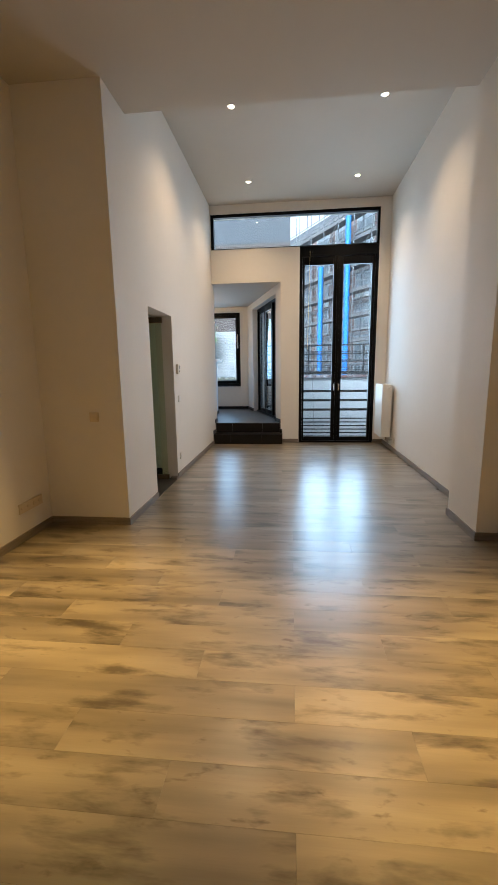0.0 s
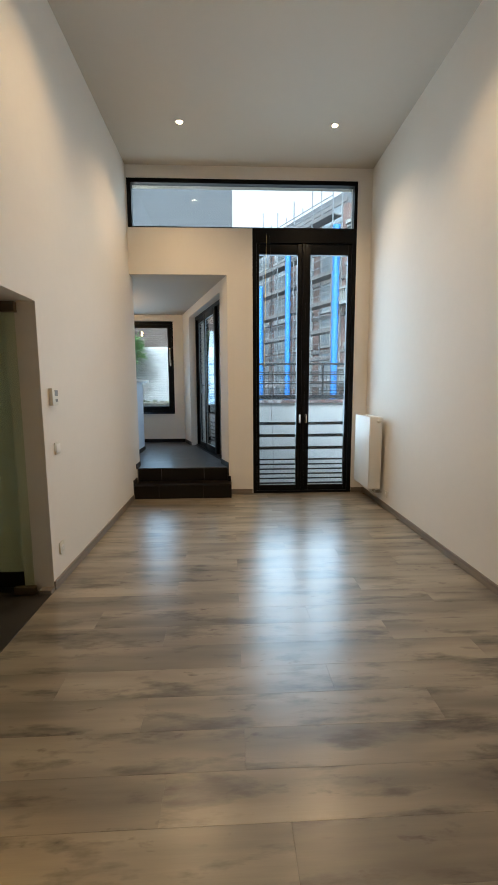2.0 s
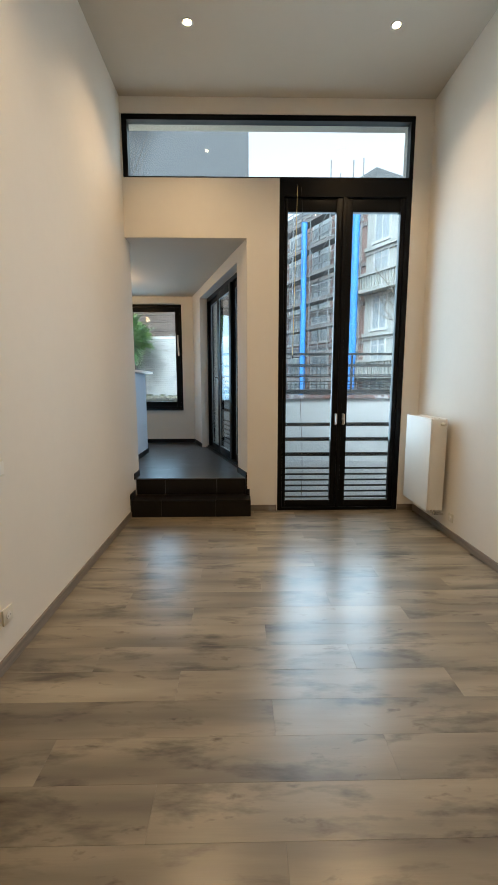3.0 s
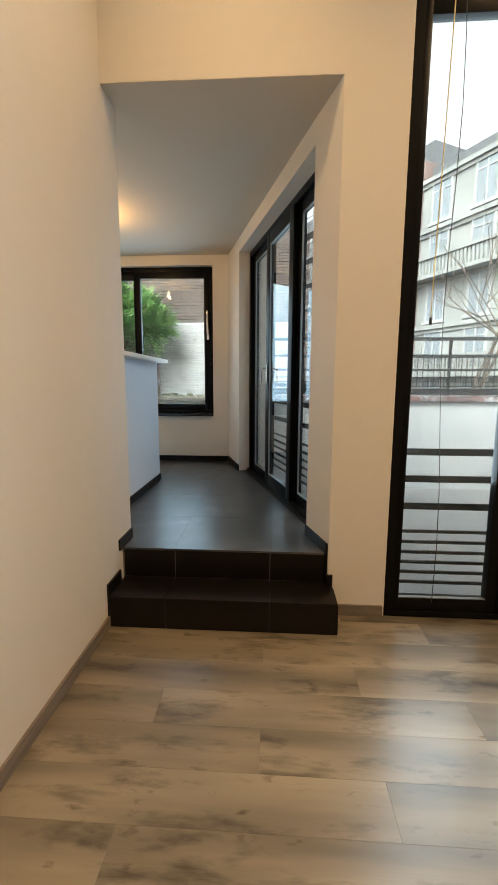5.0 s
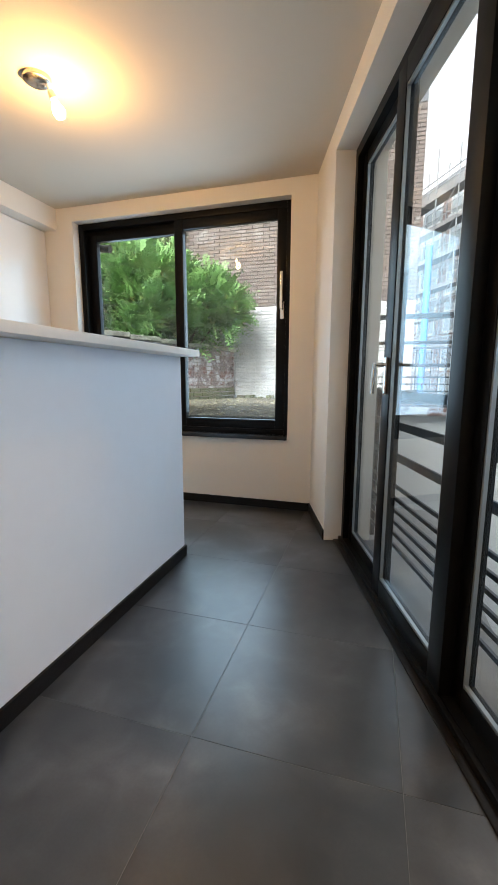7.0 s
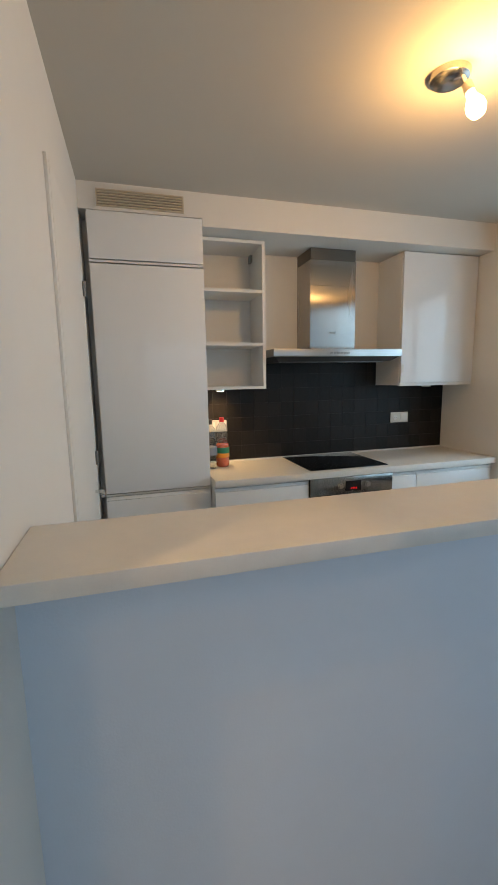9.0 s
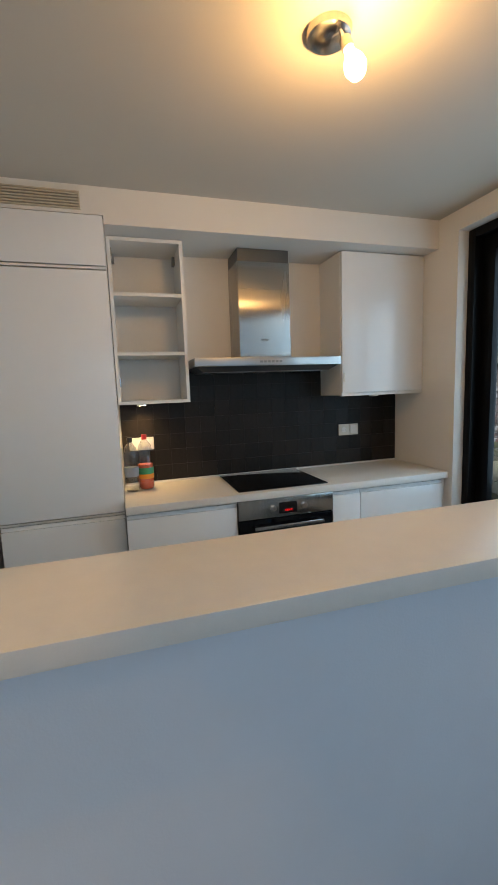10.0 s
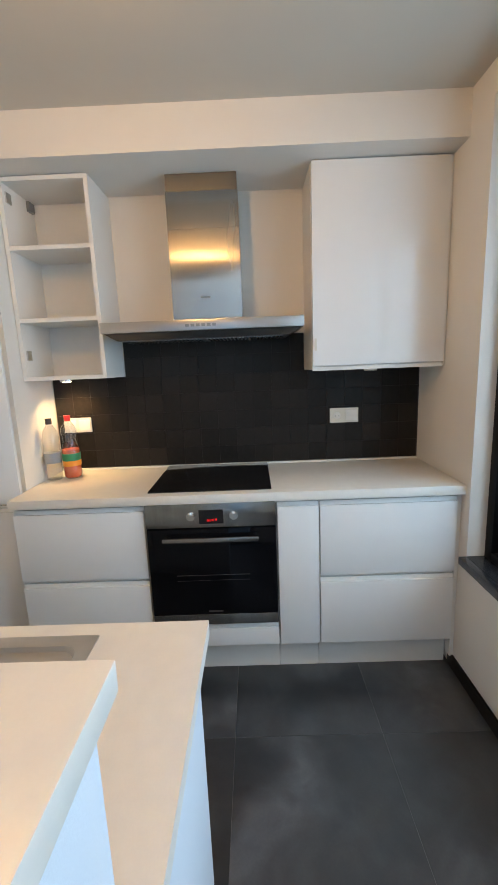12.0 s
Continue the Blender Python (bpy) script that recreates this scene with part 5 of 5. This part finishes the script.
bars("wall_railing", {"at": (1.0, 11.2, 1.27), "run": ((-0.9, 11.22), (3.3, 11.22)), "bars": [(1.93, 0.045), (1.71, 0.03), (1.52, 0.03), (1.42, 0.012), (1.36, 0.012), (1.30, 0.012)], "z0": 1.17, "z1": 1.95},
     (0.02, 1.4, 2.8, 4.17), 0.01, "dark metal bar railing on the court wall")

# ornate iron street fence
fence = thing("iron_fence", (2.0, 15.0, GZ), "ornate dark wrought iron fence with scrolls", "fence")
bm = bmesh.new()
for i in range(70):
    x = -0.5 + i * 0.12
    box(bm, (x, 15.0, 0.5), (x + 0.014, 15.014, 1.95))
part("balusters", bm, IRON, fence)["kind"] = "stuff"
bm = boxes(((-0.5, 14.99, 1.90), (8.0, 15.02, 1.93)), ((-0.5, 14.99, 1.62), (8.0, 15.02, 1.64)), ((-0.5, 14.99, 0.7), (8.0, 15.02, 0.73)))
part("rails", bm, IRON, fence)
bm = bmesh.new()
for i in range(35):
    cx, cz = -0.4 + i * 0.24, 1.77
    for k in range(12):
        a0, a1 = k * 0.62, (k + 1) * 0.62
        r0, r1 = 0.09 * (1 - k / 15), 0.09 * (1 - (k + 1) / 15)
        rod(bm, (cx + r0 * math.cos(a0), 15.0, cz + r0 * math.sin(a0)), (cx + r1 * math.cos(a1), 15.0, cz + r1 * math.sin(a1)), 0.006, 4)
part("scrolls", bm, IRON, fence)["kind"] = "stuff"
boxpart("fence_plinth", (-0.5, 14.9, -1.5), (8.0, 15.1, 0.6), COPING, fence, "stone fence base")

# ---- buildings across the street ----
F0, F1, F2 = Vector((-2.0, 49.5, 0)), Vector((7.8, 30.8, 0)), Vector((17.5, 12.2, 0))


def run_matrix(p, q):
    u = (q - p).normalized()
    n = Vector((u.y, -u.x, 0)) * -1 if (Vector((u.y, -u.x, 0)).dot(-p) < 0) else Vector((u.y, -u.x, 0))
    return Matrix(((u.x, n.x, 0, p.x), (u.y, n.y, 0, p.y), (0, 0, 1, 0), (0, 0, 0, 1))), (q - p).length


def facade(name, p, q, top, storeys, bay, mat, label, classical):
    m, length = run_matrix(p, q)
    t = thing(name, m @ Vector((length / 2, 0, -1.5)), label, "building")
    part("wall", box(bmesh.new(), (0, -9, -1.5), (length, 0, top), m), mat, t)
    n = int(length / bay)
    sh = (top + 1.0) / storeys
    for s in range(storeys):
        z = -0.6 + s * sh
        for i in range(n):
            x = (i + 0.5) * length / n
            w, h = (0.55, 1.15) if classical else (0.95, 0.95)
            zc = z + sh * 0.5
            fr = bmesh.new()
            for a, b in (((x - w - 0.1, 0.0, zc - h - 0.1), (x - w, 0.09, zc + h + 0.1)), ((x + w, 0.0, zc - h - 0.1), (x + w + 0.1, 0.09, zc + h + 0.1)), ((x - w, 0.0, zc + h), (x + w, 0.09, zc + h + 0.12)),
                         ((x - w - 0.18, 0.0, zc - h - 0.16), (x + w + 0.18, 0.2, zc - h)), ((x - 0.03, 0.0, zc - h), (x + 0.03, 0.07, zc + h)), ((x - w, 0.0, zc + h * 0.35), (x + w, 0.07, zc + h * 0.35 + 0.06))):
                box(fr, a, b, m)
            win = part("window", fr, FARFRAME, t)
            part("pane", box(bmesh.new(), (x - w, 0.0, zc - h), (x + w, 0.035, zc + h), m), FARGLASS, win)
        bm = box(bmesh.new(), (0, 0.0, z + sh - 0.3), (length, 0.22 if classical else 0.1, z + sh - 0.08), m)
        if classical:
            box(bm, (0, 0.0, z + sh - 0.5), (length, 0.1, z + sh - 0.3), m)
        part("cornice", bm, mat if classical else DECK, t)
    part("roof", box(bmesh.new(), (0, -9, top), (length, -0.6, top + 1.2), m), ROOF, t)
    return t, m, length


ZT = 13.6
bb, bmx, bl = facade("brick_building", F0, F1, ZT, 6, 3.0, FACADE_BRICK, "brick building under renovation behind scaffolding", False)
wb, wmx, wl = facade("classical_building", F1 + (F2 - F1).normalized() * 0.02, F2, ZT - 1.5, 5, 2.6, FACADE_WHITE, "white classical town house with cornices and balustrades", True)
for s in (1, 3):
    z = -0.6 + s * (ZT - 0.5) / 5 - 0.1
    bm = boxes()
    for i in range(int(wl / 0.22)):
        box(bm, (i * 0.22, 0.62, z), (i * 0.22 + 0.1, 0.72, z + 0.8), wmx)
    box(bm, (0, 0.55, z + 0.8), (wl, 0.8, z + 0.95), wmx)
    box(bm, (0, 0, z - 0.2), (wl, 0.85, z), wmx)
    part("balustrade", bm, FACADE_WHITE, wb)["kind"] = "stuff"

sc = thing("scaffolding", bmx @ Vector((bl / 2, 1.2, -1.5)), "multi-level tube scaffolding with boards", "scaffolding")
bm, bd = bmesh.new(), bmesh.new()
rng = random.Random(8)
nb, levels = int(bl / 2.0), 8
for i in range(nb + 1):
    x = i * bl / nb
    for y in (0.5, 1.3):
        box(bm, (x - 0.03, y - 0.03, -1.5), (x + 0.03, y + 0.03, ZT + 1.0 + rng.random() * 1.2), bmx)
for l in range(levels):
    z = -0.2 + l * 1.85
    for dz in (0.0, 0.5, 1.0):
        box(bm, (0, 1.27, z + dz), (bl, 1.33, z + dz + 0.05), bmx)
    box(bd, (0, 0.5, z - 0.10), (bl, 1.32, z - 0.04), bmx)
    box(bd, (0, 1.30, z - 0.04), (bl, 1.33, z + 0.14), bmx)
for i in range(0, nb, 2):
    for l in range(levels - 1):
        z = -0.2 + l * 1.85
        rod(bm, bmx @ Vector((i * bl / nb, 1.36, z)), bmx @ Vector(((i + 1) * bl / nb, 1.36, z + 1.85)), 0.03, 4)
part("tubes", bm, SCAFFOLD, sc)["kind"] = "stuff"
part("boards", bd, DECK, sc)["kind"] = "stuff"
for x, top, wide in ((13.0, 9.5, 0.75), (16.8, 11.5, 0.75), (22.0, 11.0, 0.8)):
    ch = thing("debris_chute", bmx @ Vector((x, 1.75, -1.5)), "bright blue plastic debris chute hanging from scaffolding", "chute", "debris chutes")
    bm = bmesh.new()
    z = -1.4
    while z < top:
        bmesh.ops.create_cone(bm, cap_ends=False, segments=12, radius1=0.24 * wide, radius2=0.30 * wide, depth=1.0, matrix=bmx @ Matrix.Translation((x, 1.75, z + 0.5)))
        z += 0.92
    part("segments", bm, BLUE, ch, smooth=True)


def bare_tree(x, y, h, seed):
    rng = random.Random(seed)
    bm = bmesh.new()

    def grow(p, d, l, r, depth):
        q = p + d * l
        rod(bm, p, q, r, 7 if depth < 2 else (4 if depth < 5 else 3), r * 0.7)
        if depth == 6:
            return
        for _ in range(3 if depth < 3 else 2):
            nd = (d + Vector((rng.uniform(-1, 1), rng.uniform(-1, 1), rng.uniform(-0.25, 0.7))) * 0.75).normalized()
            grow(q - d * l * rng.random() * 0.3, nd, l * rng.uniform(0.6, 0.85), r * 0.6, depth + 1)

    grow(Vector((x, y, -1.5)), Vector((0, 0, 1)), h * 0.3, 0.09, 0)
    t = thing("bare_tree", (x, y, -1.5), "leafless street tree with fine branches", "tree", "street trees")
    part("trunk", bm, BARK, t)


bare_tree(5.2, 17.5, 10, 2)
bare_tree(8.6, 20.5, 11, 5)
bare_tree(0.6, 30.0, 9, 7)

# ---- floor planks, floor tiles and wall tiles ----


def slab_mesh(name, w, d, h, mat, ch=0.0005):
    bm = bmesh.new()
    a = [bm.verts.new(p) for p in ((0, 0, -h), (w, 0, -h), (w, d, -h), (0, d, -h))]
    b = [bm.verts.new(p) for p in ((0, 0, -ch), (w, 0, -ch), (w, d, -ch), (0, d, -ch))]
    c = [bm.verts.new(p) for p in ((ch, ch, 0), (w - ch, ch, 0), (w - ch, d - ch, 0), (ch, d - ch, 0))]
    bm.faces.new(c)
    for lo_, hi_ in ((a, b), (b, c)):
        for i in range(4):
            bm.faces.new((lo_[i], lo_[(i + 1) % 4], hi_[(i + 1) % 4], hi_[i]))
    me = bpy.data.meshes.new(name)
    bm.to_mesh(me)
    bm.free()
    me.materials.append(mat)
    return me


PW, PL = 0.19, 1.29
cache = {}
rng = random.Random(11)


def piece(name, x, y, z, w, d, mat, parent, gap=0.0002, h=0.011, m=None):
    key = (name, round(w, 3), round(d, 3))
    if key not in cache:
        cache[key] = slab_mesh(name, w - 2 * gap, d - 2 * gap, h, mat)
    ob = new(name, cache[key])
    ob.matrix_basis = (m or Matrix()) @ Matrix.Translation((x + gap, y + gap, z))
    ob.parent = parent
    return ob


row, y = 0, -3.2
while y < YW + 0.0:
    d = min(PW, YW + 0.0 - y)
    xa, xb = (-2.08, XR) if y < 3.5 else (XL, XR)
    if d > 0.02:
        x = xa - (row * 0.43) % PL
        while x < xb:
            a, b = max(x, xa), min(x + PL, xb)
            if b - a > 0.05:
                piece("plank", a, y, 0, round(b - a, 2), round(d, 3), OAK, floor, gap=0.0001)
            x += PL
    y += PW
    row += 1

kfloor = bpy.data.objects["floor_kitchen"]
xs = [XB, -3.41, -2.82, -2.23, -1.64, -1.05, -0.46, -0.06]
ys = [7.733, 8.328, 8.910, 9.492, 10.074, YF]
for i in range(len(xs) - 1):
    for j in range(len(ys) - 1):
        x0, x1, y0, y1 = xs[i], xs[i + 1], ys[j], ys[j + 1]
        if x1 < XL - 0.2 and j == 0:
            y0 = YN
        limit = A.x + (y0 - YW) * (B.x - A.x) / (B.y - A.y)
        if x0 < limit + 0.1:
            piece("floor_tile", x0, y0, K, round(min(x1, limit + 0.072) - x0, 3), round(y1 - y0, 3), SLATE, kfloor, gap=0.0007)

bs = thing("backsplash", (XB, 9.5, ZC1), "charcoal grey square wall tiles behind the hob", "backsplash")
bs.matrix_basis = Matrix.Translation((XB, 9.5, ZC1))
part("grout_bed", boxes(((XB, 8.53, ZC1 + 0.009), (XB + 0.003, YF - 0.002, 1.772)), ((XB, 8.93, 1.772), (XB + 0.003, 9.89, 1.965))), BACKGROUT, bs)
T = 0.0985
turn = Matrix(((0, 0, 1, 0), (1, 0, 0, 0), (0, 1, 0, 0), (0, 0, 0, 1)))
z, r = ZC1 + 0.009, 0
while z < 1.965:
    ya, yb, zt = (8.53, YF - 0.002, min(z + T, 1.772)) if z < 1.76 else (8.93, 9.89, min(z + T, 1.965))
    y = ya
    while y < yb - 0.01:
        w = min(T, yb - y)
        if zt - z > 0.01:
            ob = piece("wall_tile", 0, 0, 0, round(w, 3), round(zt - z, 3), BACKTILE, bs, gap=0.0006, h=0.005)
            ob.matrix_basis = Matrix.Translation((XB + 0.0078 - (rng.random() * 0.0008), y + 0.001, z + 0.001)) @ turn
            ob.matrix_parent_inverse = bs.matrix_basis.inverted()
        y += T
    z = zt
    r += 1
